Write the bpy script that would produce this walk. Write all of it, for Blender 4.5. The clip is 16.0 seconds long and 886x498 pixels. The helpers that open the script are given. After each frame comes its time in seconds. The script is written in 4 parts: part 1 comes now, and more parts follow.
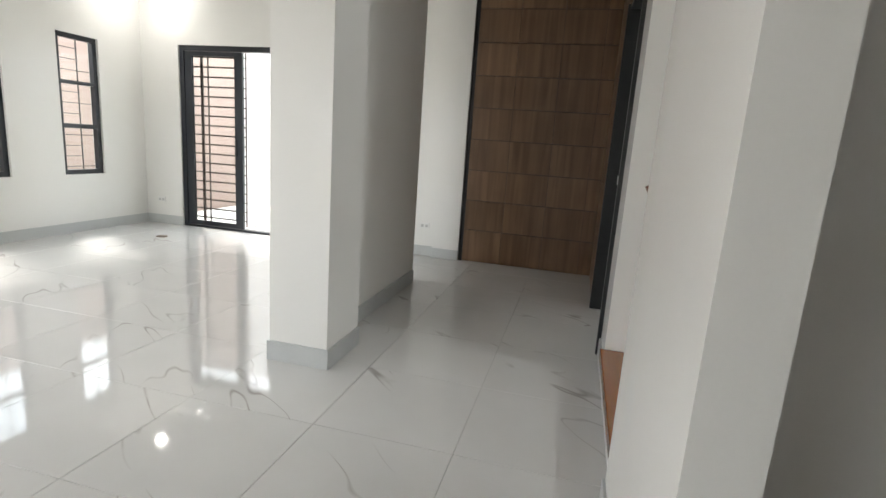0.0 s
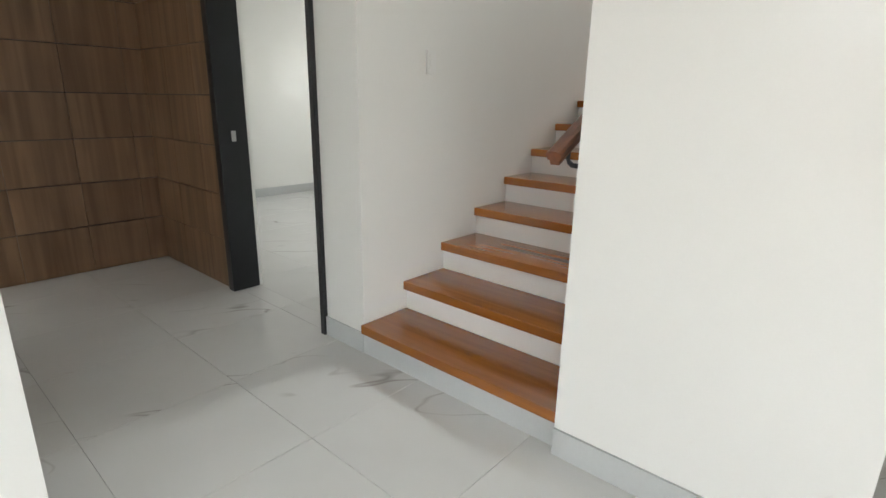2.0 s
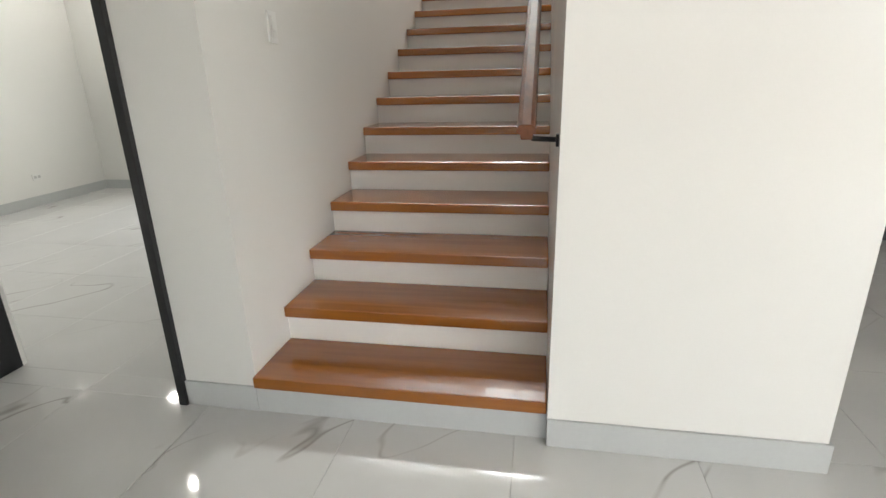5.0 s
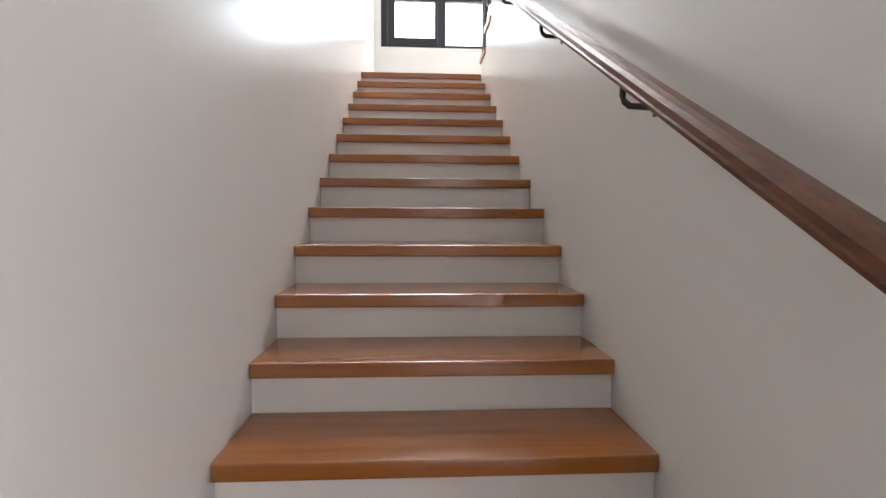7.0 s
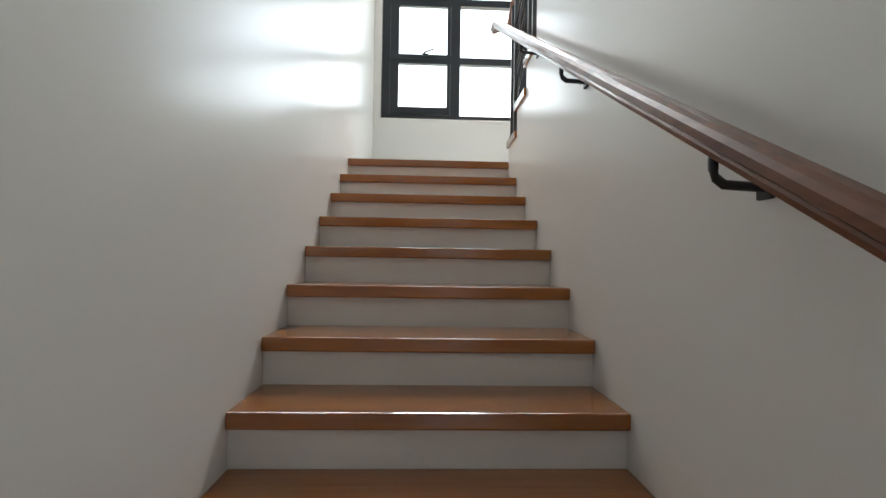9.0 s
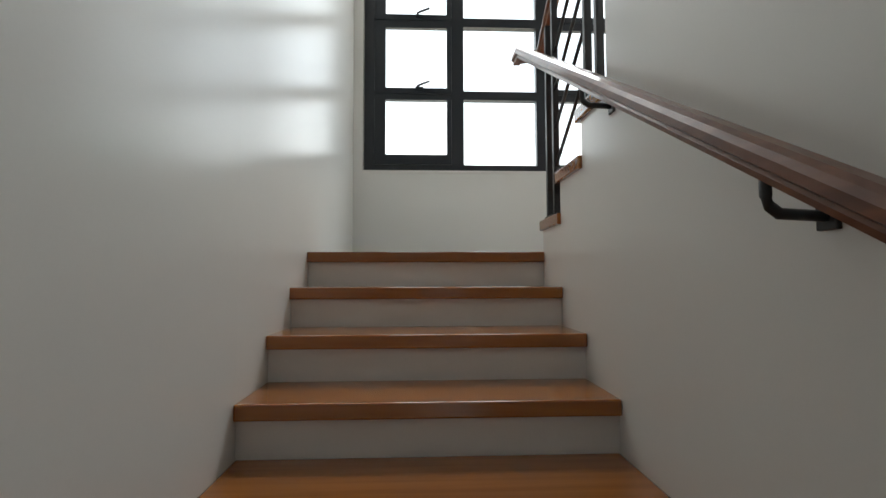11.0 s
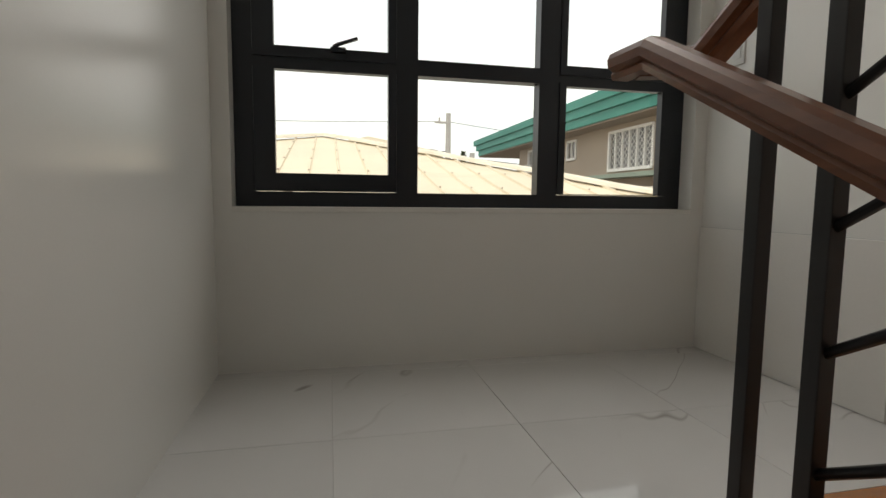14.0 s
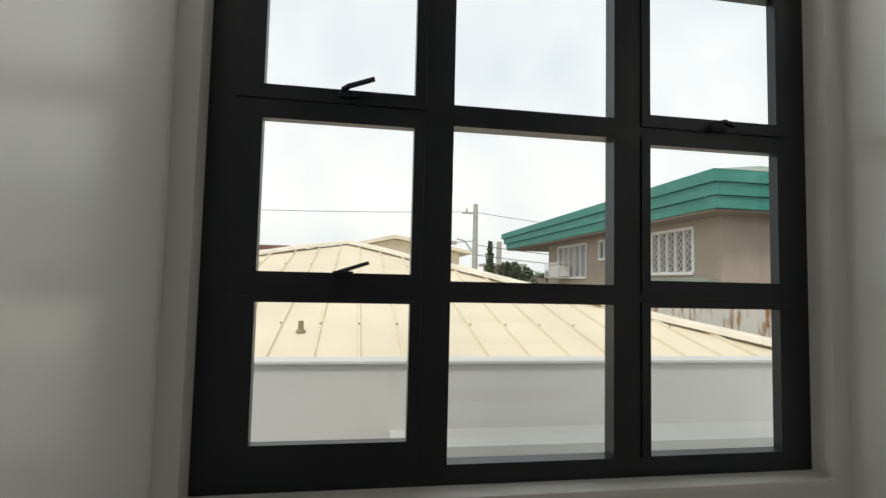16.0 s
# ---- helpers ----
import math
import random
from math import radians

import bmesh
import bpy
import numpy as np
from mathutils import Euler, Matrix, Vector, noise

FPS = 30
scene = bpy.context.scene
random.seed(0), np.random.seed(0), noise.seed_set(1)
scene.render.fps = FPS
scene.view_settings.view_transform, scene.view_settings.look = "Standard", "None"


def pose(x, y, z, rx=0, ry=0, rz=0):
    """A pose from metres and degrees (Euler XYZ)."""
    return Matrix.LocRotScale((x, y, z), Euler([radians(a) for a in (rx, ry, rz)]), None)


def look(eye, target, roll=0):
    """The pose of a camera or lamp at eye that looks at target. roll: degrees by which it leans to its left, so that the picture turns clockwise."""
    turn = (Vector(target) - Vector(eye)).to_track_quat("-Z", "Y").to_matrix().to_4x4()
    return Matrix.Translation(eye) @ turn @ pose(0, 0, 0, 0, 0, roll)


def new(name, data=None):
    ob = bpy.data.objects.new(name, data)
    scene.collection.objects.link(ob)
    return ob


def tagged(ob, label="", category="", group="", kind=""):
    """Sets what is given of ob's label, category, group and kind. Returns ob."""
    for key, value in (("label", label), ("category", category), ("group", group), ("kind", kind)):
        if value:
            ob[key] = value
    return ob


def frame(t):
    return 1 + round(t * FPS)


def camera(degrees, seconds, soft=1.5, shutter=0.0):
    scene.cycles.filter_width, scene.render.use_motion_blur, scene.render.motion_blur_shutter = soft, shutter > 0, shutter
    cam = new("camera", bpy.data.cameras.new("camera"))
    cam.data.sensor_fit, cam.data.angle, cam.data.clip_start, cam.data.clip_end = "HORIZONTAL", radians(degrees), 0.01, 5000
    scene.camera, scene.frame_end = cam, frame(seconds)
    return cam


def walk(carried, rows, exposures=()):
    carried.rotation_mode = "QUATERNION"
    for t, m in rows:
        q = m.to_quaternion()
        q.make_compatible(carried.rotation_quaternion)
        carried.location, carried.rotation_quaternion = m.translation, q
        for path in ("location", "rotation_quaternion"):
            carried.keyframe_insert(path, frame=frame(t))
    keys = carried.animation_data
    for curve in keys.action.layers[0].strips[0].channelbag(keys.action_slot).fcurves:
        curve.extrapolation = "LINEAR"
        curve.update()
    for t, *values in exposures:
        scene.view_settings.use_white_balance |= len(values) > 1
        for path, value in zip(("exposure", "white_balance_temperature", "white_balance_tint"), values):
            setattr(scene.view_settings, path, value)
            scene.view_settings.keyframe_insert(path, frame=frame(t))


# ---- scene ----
cam = camera(81.6, 16.0)
PATH = [
    (0, (-0.014, 0.414, 1.268), (-0.489, 2.315, 0.87), 4.0),
    (0.5, (-0.306, 0.696, 1.261), (-0.287, 2.64, 0.792), 4.3),
    (1, (-0.647, 0.915, 1.274), (-0.102, 2.76, 0.727), 2.4),
    (1.5, (-1.034, 1.147, 1.303), (0.015, 2.754, 0.74), 2.6),
    (2, (-1.399, 1.389, 1.335), (0.047, 2.655, 0.782), 1.1),
    (2.5, (-1.659, 1.694, 1.276), (0.019, 2.632, 0.726), -0.9),
    (3, (-1.768, 1.897, 1.363), (0.053, 2.53, 0.828), -1.0),
    (5.5, (-1.098, 2.408, 1.318), (0.785, 2.703, 0.712), -1.5),
    (6, (-0.64, 2.605, 1.324), (1.293, 2.757, 0.832), -1.0),
    (6.5, (-0.189, 2.764, 1.413), (1.799, 2.723, 1.198), -0.1),
    (7, (0.189, 2.866, 1.489), (2.182, 2.752, 1.361), 0.3),
    (7.5, (0.558, 2.866, 1.567), (2.554, 2.764, 1.472), 0.6),
    (8, (0.932, 2.863, 1.767), (2.93, 2.77, 1.731), 0.7),
    (8.5, (1.248, 2.847, 1.949), (3.246, 2.756, 1.967), 0.9),
    (9, (1.585, 2.83, 2.14), (3.583, 2.749, 2.193), 0.9),
    (9.5, (1.894, 2.83, 2.305), (3.891, 2.747, 2.381), 0.8),
    (10, (2.168, 2.823, 2.472), (4.164, 2.76, 2.576), 0.2),
    (12.5, (3.76, 2.854, 3.153), (5.751, 2.668, 3.222), -0.3),
    (13, (4.047, 2.868, 3.316), (6.033, 2.632, 3.303), 0.4),
    (13.5, (4.293, 2.892, 3.493), (6.259, 2.535, 3.406), 0.3),
    (14, (4.527, 2.875, 3.668), (6.472, 2.445, 3.48), 0.6),
    (14.5, (4.74, 2.888, 3.783), (6.677, 2.465, 3.516), 0.4),
    (15, (4.879, 2.875, 3.987), (6.838, 2.477, 3.924), 0.4),
    (15.5, (5.06, 2.792, 4.234), (7.031, 2.453, 4.254), 0.9),
    (16, (5.223, 2.783, 4.33), (7.192, 2.456, 4.456), 1.3),
]
EXPOSURES = [(0.0, 2.1, 6550, 10), (0.5, 2.2, 6500, 9), (1.0, 1.9, 6700, 11), (1.5, 2.4, 6500, 8), (2.0, 2.55, 6500, 8), (3.2, 2.5, 6550, 8), (5.5, 2.65, 6700, 10), (6.0, 2.7, 6650, 13), (6.5, 3.15, 6600, 14), (7.0, 2.75, 6450, 17), (8.0, 2.5, 6400, 12), (8.5, 2.25, 6350, 10), (10.0, 1.4, 6300, 8), (12.5, 0.62, 6750, 12), (13.5, 0.25, 6850, 13), (14.0, -0.2, 7200, 14), (14.5, -0.3, 7200, 14), (15.0, -0.45, 7300, 14), (15.5, -0.72, 7000, 13), (16.0, -0.42, 6800, 12)]
SKY = 0.14
DOWN = 16.0
STAIR_FILL = 27.0
walk(cam, [(t, look(eye, target, roll)) for t, eye, target, roll in PATH], EXPOSURES)

# ---- world, sun, exposure ----
world = bpy.data.worlds.new("world")
scene.world = world
world.use_nodes = True
wn, wl = world.node_tree.nodes, world.node_tree.links
bg = wn["Background"]
sky = wn.new("ShaderNodeTexSky")
sky.sky_type, sky.sun_disc = "NISHITA", False
sky.sun_elevation, sky.sun_rotation = radians(52), radians(215)
sky.air_density, sky.dust_density, sky.ozone_density = 1.2, 4.0, 1.0
tc = wn.new("ShaderNodeTexCoord")
cl = wn.new("ShaderNodeTexNoise")
cl.inputs["Scale"].default_value, cl.inputs["Detail"].default_value, cl.inputs["Roughness"].default_value = 3.2, 6.0, 0.55
cr = wn.new("ShaderNodeValToRGB")
cr.color_ramp.elements[0].position, cr.color_ramp.elements[0].color = 0.34, (9.1, 9.9, 10.9, 1)
cr.color_ramp.elements[1].position, cr.color_ramp.elements[1].color = 0.66, (12.2, 12.3, 12.2, 1)
mx = wn.new("ShaderNodeMix")
mx.data_type = "RGBA"
mx.inputs[0].default_value = 0.85
wl.new(tc.outputs["Generated"], cl.inputs["Vector"])
wl.new(cl.outputs["Fac"], cr.inputs["Fac"])
wl.new(sky.outputs["Color"], mx.inputs[6])
wl.new(cr.outputs["Color"], mx.inputs[7])
wl.new(mx.outputs[2], bg.inputs["Color"])
bg.inputs["Strength"].default_value = SKY

sun = new("sun", bpy.data.lights.new("sun", "SUN"))
sun.data.energy, sun.data.angle, sun.data.color = 2.2, radians(12), (1.0, 0.96, 0.9)
sun.matrix_world = look((0, 0, 20), (0 + 9.0, 0 - 6.3, 20 - 14.0))


# added area lamp, out of view in the stair window's top, brightens the stairwell
stair_fill = new("stairwell_fill", bpy.data.lights.new("stairwell_fill", "AREA"))
stair_fill.data.shape, stair_fill.data.size, stair_fill.data.size_y = "RECTANGLE", 2.1, 0.62
stair_fill.data.energy, stair_fill.data.color = STAIR_FILL, (0.96, 0.99, 1.0)
stair_fill.data.spread = radians(125)
stair_fill.matrix_world = look((6.93, 2.15, 5.86), (2.5, 2.4, 3.6))

# ---- materials ----
def material(name, base, rough=0.5, metal=0.0, vary=0.06, scale=3.0, fine=60.0, bump=0.03, coat=0.0, per_piece=0.0, specular=0.5):
    """A plain surface with two scales of tone variation and a fine relief."""
    m = bpy.data.materials.new(name)
    m.use_nodes = True
    n, l = m.node_tree.nodes, m.node_tree.links
    b = n["Principled BSDF"]
    b.inputs["Roughness"].default_value, b.inputs["Metallic"].default_value = rough, metal
    b.inputs["Coat Weight"].default_value, b.inputs["Coat Roughness"].default_value = coat, 0.08
    b.inputs["Specular IOR Level"].default_value = specular
    t = n.new("ShaderNodeTexCoord")
    geo = n.new("ShaderNodeNewGeometry")
    a = n.new("ShaderNodeTexNoise")
    a.inputs["Scale"].default_value, a.inputs["Detail"].default_value = scale, 4
    c = n.new("ShaderNodeTexNoise")
    c.inputs["Scale"].default_value, c.inputs["Detail"].default_value = fine, 3
    l.new(geo.outputs["Position"], a.inputs["Vector"])
    l.new(geo.outputs["Position"], c.inputs["Vector"])
    add = n.new("ShaderNodeMath")
    add.operation = "ADD"
    l.new(a.outputs["Fac"], add.inputs[0])
    half = n.new("ShaderNodeMath")
    half.operation = "MULTIPLY"
    half.inputs[1].default_value = 0.5
    l.new(c.outputs["Fac"], half.inputs[0])
    l.new(half.outputs[0], add.inputs[1])
    r = n.new("ShaderNodeMapRange")
    r.inputs["From Min"].default_value, r.inputs["From Max"].default_value = 0.4, 1.1
    r.inputs["To Min"].default_value, r.inputs["To Max"].default_value = 1 - vary, 1 + vary
    l.new(add.outputs[0], r.inputs["Value"])
    last = r.outputs["Result"]
    if per_piece:
        oi = n.new("ShaderNodeObjectInfo")
        pr = n.new("ShaderNodeMapRange")
        pr.inputs["To Min"].default_value, pr.inputs["To Max"].default_value = 1 - per_piece, 1 + per_piece
        l.new(oi.outputs["Random"], pr.inputs["Value"])
        mu = n.new("ShaderNodeMath")
        mu.operation = "MULTIPLY"
        l.new(last, mu.inputs[0])
        l.new(pr.outputs["Result"], mu.inputs[1])
        last = mu.outputs[0]
    vm = n.new("ShaderNodeVectorMath")
    vm.operation = "SCALE"
    vm.inputs[0].default_value = base
    l.new(last, vm.inputs["Scale"])
    l.new(vm.outputs["Vector"], b.inputs["Base Color"])
    rr = n.new("ShaderNodeMapRange")
    rr.inputs["To Min"].default_value, rr.inputs["To Max"].default_value = rough * 0.85, min(1, rough * 1.15)
    l.new(a.outputs["Fac"], rr.inputs["Value"])
    l.new(rr.outputs["Result"], b.inputs["Roughness"])
    if bump:
        bm_ = n.new("ShaderNodeBump")
        bm_.inputs["Strength"].default_value, bm_.inputs["Distance"].default_value = bump, 0.01
        l.new(add.outputs[0], bm_.inputs["Height"])
        l.new(bm_.outputs["Normal"], b.inputs["Normal"])
    return m


def wood(name, dark, light, rough, stretch, coat=0.0, per_piece=0.12, bump=0.02):
    """Wood with long grain; stretch gives the grain's frequency along x, y and z."""
    m = bpy.data.materials.new(name)
    m.use_nodes = True
    n, l = m.node_tree.nodes, m.node_tree.links
    b = n["Principled BSDF"]
    b.inputs["Roughness"].default_value = rough
    b.inputs["Coat Weight"].default_value, b.inputs["Coat Roughness"].default_value = coat, 0.06
    geo = n.new("ShaderNodeNewGeometry")
    oi = n.new("ShaderNodeObjectInfo")
    sh = n.new("ShaderNodeVectorMath")
    sh.operation = "MULTIPLY_ADD"
    cx = n.new("ShaderNodeCombineXYZ")
    for i in range(3):
        l.new(oi.outputs["Random"], cx.inputs[i])
    l.new(cx.outputs[0], sh.inputs[0])
    sh.inputs[1].default_value = (7, 5, 3)
    l.new(geo.outputs["Position"], sh.inputs[2])
    sc = n.new("ShaderNodeVectorMath")
    sc.operation = "MULTIPLY"
    sc.inputs[1].default_value = stretch
    l.new(sh.outputs[0], sc.inputs[0])
    a = n.new("ShaderNodeTexNoise")
    a.inputs["Scale"].default_value, a.inputs["Detail"].default_value, a.inputs["Distortion"].default_value = 1.0, 7, 0.6
    l.new(sc.outputs[0], a.inputs["Vector"])
    big = n.new("ShaderNodeTexNoise")
    big.inputs["Scale"].default_value, big.inputs["Detail"].default_value = 2.2, 2
    l.new(sh.outputs[0], big.inputs["Vector"])
    mixv = n.new("ShaderNodeMath")
    mixv.operation = "MULTIPLY_ADD"
    mixv.inputs[1].default_value = 0.35
    l.new(big.outputs["Fac"], mixv.inputs[0])
    l.new(a.outputs["Fac"], mixv.inputs[2])
    ramp = n.new("ShaderNodeValToRGB")
    ramp.color_ramp.elements[0].position, ramp.color_ramp.elements[0].color = 0.45, (*dark, 1)
    ramp.color_ramp.elements[1].position, ramp.color_ramp.elements[1].color = 0.88, (*light, 1)
    l.new(mixv.outputs[0], ramp.inputs["Fac"])
    pr = n.new("ShaderNodeMapRange")
    pr.inputs["To Min"].default_value, pr.inputs["To Max"].default_value = 1 - per_piece, 1 + per_piece
    l.new(oi.outputs["Random"], pr.inputs["Value"])
    vm = n.new("ShaderNodeVectorMath")
    vm.operation = "SCALE"
    l.new(ramp.outputs["Color"], vm.inputs[0])
    l.new(pr.outputs["Result"], vm.inputs["Scale"])
    l.new(vm.outputs["Vector"], b.inputs["Base Color"])
    if bump:
        bp = n.new("ShaderNodeBump")
        bp.inputs["Strength"].default_value, bp.inputs["Distance"].default_value = bump, 0.01
        l.new(a.outputs["Fac"], bp.inputs["Height"])
        l.new(bp.outputs["Normal"], b.inputs["Normal"])
    return m


def marble(name, base, vein, rough):
    """Polished porcelain with thin grey veins that differ from tile to tile."""
    m = bpy.data.materials.new(name)
    m.use_nodes = True
    n, l = m.node_tree.nodes, m.node_tree.links
    b = n["Principled BSDF"]
    b.inputs["Roughness"].default_value = rough
    geo = n.new("ShaderNodeNewGeometry")
    oi = n.new("ShaderNodeObjectInfo")
    cx = n.new("ShaderNodeCombineXYZ")
    for i in range(3):
        l.new(oi.outputs["Random"], cx.inputs[i])
    sh = n.new("ShaderNodeVectorMath")
    sh.operation = "MULTIPLY_ADD"
    l.new(cx.outputs[0], sh.inputs[0])
    sh.inputs[1].default_value = (31, 17, 9)
    l.new(geo.outputs["Position"], sh.inputs[2])
    st = n.new("ShaderNodeVectorMath")
    st.operation = "MULTIPLY"
    st.inputs[1].default_value = (0.34, 1.1, 1.0)
    ro = n.new("ShaderNodeVectorRotate")
    ro.rotation_type = "Z_AXIS"
    ro.inputs["Angle"].default_value = radians(38)
    l.new(sh.outputs[0], ro.inputs["Vector"])
    l.new(ro.outputs[0], st.inputs[0])
    a = n.new("ShaderNodeTexNoise")
    a.inputs["Scale"].default_value, a.inputs["Detail"].default_value, a.inputs["Distortion"].default_value = 1.4, 3.0, 0.12
    l.new(st.outputs[0], a.inputs["Vector"])
    sub = n.new("ShaderNodeMath")
    sub.operation = "SUBTRACT"
    sub.inputs[1].default_value = 0.5
    l.new(a.outputs["Fac"], sub.inputs[0])
    ab = n.new("ShaderNodeMath")
    ab.operation = "ABSOLUTE"
    l.new(sub.outputs[0], ab.inputs[0])
    mr = n.new("ShaderNodeMapRange")
    mr.inputs["From Min"].default_value, mr.inputs["From Max"].default_value = 0.0, 0.0055
    mr.inputs["To Min"].default_value, mr.inputs["To Max"].default_value = 1, 0
    l.new(ab.outputs[0], mr.inputs["Value"])
    gate = n.new("ShaderNodeTexNoise")
    gate.inputs["Scale"].default_value, gate.inputs["Detail"].default_value = 2.0, 3
    l.new(sh.outputs[0], gate.inputs["Vector"])
    gr = n.new("ShaderNodeMapRange")
    gr.inputs["From Min"].default_value, gr.inputs["From Max"].default_value = 0.46, 0.62
    l.new(gate.outputs["Fac"], gr.inputs["Value"])
    mul = n.new("ShaderNodeMath")
    mul.operation = "MULTIPLY"
    l.new(mr.outputs["Result"], mul.inputs[0])
    l.new(gr.outputs["Result"], mul.inputs[1])
    cloud = n.new("ShaderNodeMapRange")
    cloud.inputs["To Min"].default_value, cloud.inputs["To Max"].default_value = 0.9, 1.05
    l.new(gate.outputs["Fac"], cloud.inputs["Value"])
    vm = n.new("ShaderNodeVectorMath")
    vm.operation = "SCALE"
    vm.inputs[0].default_value = base
    l.new(cloud.outputs["Result"], vm.inputs["Scale"])
    mix = n.new("ShaderNodeMix")
    mix.data_type = "RGBA"
    l.new(mul.outputs[0], mix.inputs[0])
    l.new(vm.outputs["Vector"], mix.inputs[6])
    mix.inputs[7].default_value = (*vein, 1)
    l.new(mix.outputs[2], b.inputs["Base Color"])
    return m


def rusty(name, base, rust, amount, rough=0.8, stretch=(1, 1, 0.35)):
    """Weathered paint with rust blotches and runs."""
    m = bpy.data.materials.new(name)
    m.use_nodes = True
    n, l = m.node_tree.nodes, m.node_tree.links
    b = n["Principled BSDF"]
    b.inputs["Roughness"].default_value = rough
    geo = n.new("ShaderNodeNewGeometry")
    st = n.new("ShaderNodeVectorMath")
    st.operation = "MULTIPLY"
    st.inputs[1].default_value = stretch
    l.new(geo.outputs["Position"], st.inputs[0])
    a = n.new("ShaderNodeTexNoise")
    a.inputs["Scale"].default_value, a.inputs["Detail"].default_value, a.inputs["Roughness"].default_value = 3.0, 8, 0.65
    l.new(st.outputs[0], a.inputs["Vector"])
    mr = n.new("ShaderNodeMapRange")
    mr.inputs["From Min"].default_value, mr.inputs["From Max"].default_value = 1 - amount, 1 - amount + 0.1
    l.new(a.outputs["Fac"], mr.inputs["Value"])
    big = n.new("ShaderNodeTexNoise")
    big.inputs["Scale"].default_value, big.inputs["Detail"].default_value = 0.8, 5
    l.new(geo.outputs["Position"], big.inputs["Vector"])
    tone = n.new("ShaderNodeMapRange")
    tone.inputs["To Min"].default_value, tone.inputs["To Max"].default_value = 0.8, 1.15
    l.new(big.outputs["Fac"], tone.inputs["Value"])
    vm = n.new("ShaderNodeVectorMath")
    vm.operation = "SCALE"
    vm.inputs[0].default_value = base
    l.new(tone.outputs["Result"], vm.inputs["Scale"])
    mix = n.new("ShaderNodeMix")
    mix.data_type = "RGBA"
    l.new(mr.outputs["Result"], mix.inputs[0])
    l.new(vm.outputs["Vector"], mix.inputs[6])
    mix.inputs[7].default_value = (*rust, 1)
    l.new(mix.outputs[2], b.inputs["Base Color"])
    return m


def emitter(name, colour, strength):
    m = bpy.data.materials.new(name)
    m.use_nodes = True
    b = m.node_tree.nodes["Principled BSDF"]
    b.inputs["Base Color"].default_value = (*colour, 1)
    b.inputs["Emission Color"].default_value = (*colour, 1)
    b.inputs["Emission Strength"].default_value = strength
    return m


def clear_glass(name, tint=(0.97, 0.99, 0.98)):
    m = bpy.data.materials.new(name)
    m.use_nodes = True
    n, l = m.node_tree.nodes, m.node_tree.links
    n.remove(n["Principled BSDF"])
    tr, gl, mix, fr = n.new("ShaderNodeBsdfTransparent"), n.new("ShaderNodeBsdfGlossy"), n.new("ShaderNodeMixShader"), n.new("ShaderNodeMath")
    lw, pw = n.new("ShaderNodeLayerWeight"), n.new("ShaderNodeMath")
    pw.operation, fr.operation = "POWER", "MULTIPLY_ADD"
    lw.inputs["Blend"].default_value = 0.5
    pw.inputs[1].default_value, fr.inputs[1].default_value, fr.inputs[2].default_value = 5.0, 0.7, 0.03
    l.new(lw.outputs["Facing"], pw.inputs[0])
    l.new(pw.outputs[0], fr.inputs[0])
    tr.inputs["Color"].default_value = (*tint, 1)
    gl.inputs["Roughness"].default_value = 0.0
    l.new(fr.outputs[0], mix.inputs[0])
    l.new(tr.outputs[0], mix.inputs[1])
    l.new(gl.outputs[0], mix.inputs[2])
    l.new(mix.outputs[0], n["Material Output"].inputs["Surface"])
    return m


PAINT = material("white_wall_paint", (0.79, 0.785, 0.755), 0.232, vary=0.02, scale=1.2, fine=140, bump=0.0, specular=0.5)
CEIL = material("ceiling_paint", (0.82, 0.82, 0.80), 0.8, vary=0.02, bump=0.02)
RISER = material("riser_paint", (0.79, 0.775, 0.74), 0.42, vary=0.03, scale=2.5, fine=90, bump=0.0)
BASE = material("grey_baseboard_tile", (0.50, 0.515, 0.51), 0.42, vary=0.05, scale=4, bump=0.01)
TILE = marble("polished_marble_tile", (0.66, 0.655, 0.64), (0.38, 0.36, 0.34), 0.055)
GROUT = material("grey_grout", (0.60, 0.595, 0.575), 0.8, vary=0.12, scale=6)
TREAD = wood("varnished_orange_wood", (0.265, 0.082, 0.010), (0.345, 0.122, 0.019), 0.2, (26, 1.3, 26), coat=0.45, per_piece=0.14, bump=0.0)
RAILWOOD = wood("reddish_brown_wood", (0.11, 0.033, 0.013), (0.20, 0.07, 0.028), 0.4, (1.5, 40, 40), coat=0.25, bump=0.0)
PANEL = wood("brown_wood_panel", (0.13, 0.072, 0.038), (0.235, 0.138, 0.076), 0.42, (16, 16, 0.7), per_piece=0.07, bump=0.03)
BLACK = material("black_powder_coat", (0.013, 0.014, 0.016), 0.38, vary=0.12, scale=8, fine=200, bump=0.01)
DARKFRAME = material("dark_aluminium", (0.010, 0.014, 0.020), 0.35, vary=0.1, scale=6, fine=160, bump=0.01)
STEEL = material("satin_steel", (0.6, 0.6, 0.6), 0.3, metal=1.0, vary=0.05)
PLASTIC = material("white_plastic", (0.74, 0.74, 0.72), 0.35, vary=0.02, bump=0.0)
GREYPLASTIC = material("grey_plastic", (0.5, 0.5, 0.49), 0.4, vary=0.03, bump=0.0)
GLASS = clear_glass("window_glass")
CABINET = material("charcoal_laminate", (0.035, 0.037, 0.04), 0.4, vary=0.08, scale=5, bump=0.01)
GRANITE = material("black_granite", (0.02, 0.02, 0.022), 0.12, vary=0.35, scale=50, fine=220, bump=0.0)
LAMP = emitter("lamp_disc", (1.0, 0.97, 0.92), 14.0)
WARMLED = emitter("warm_led", (1.0, 0.72, 0.42), 2.5)
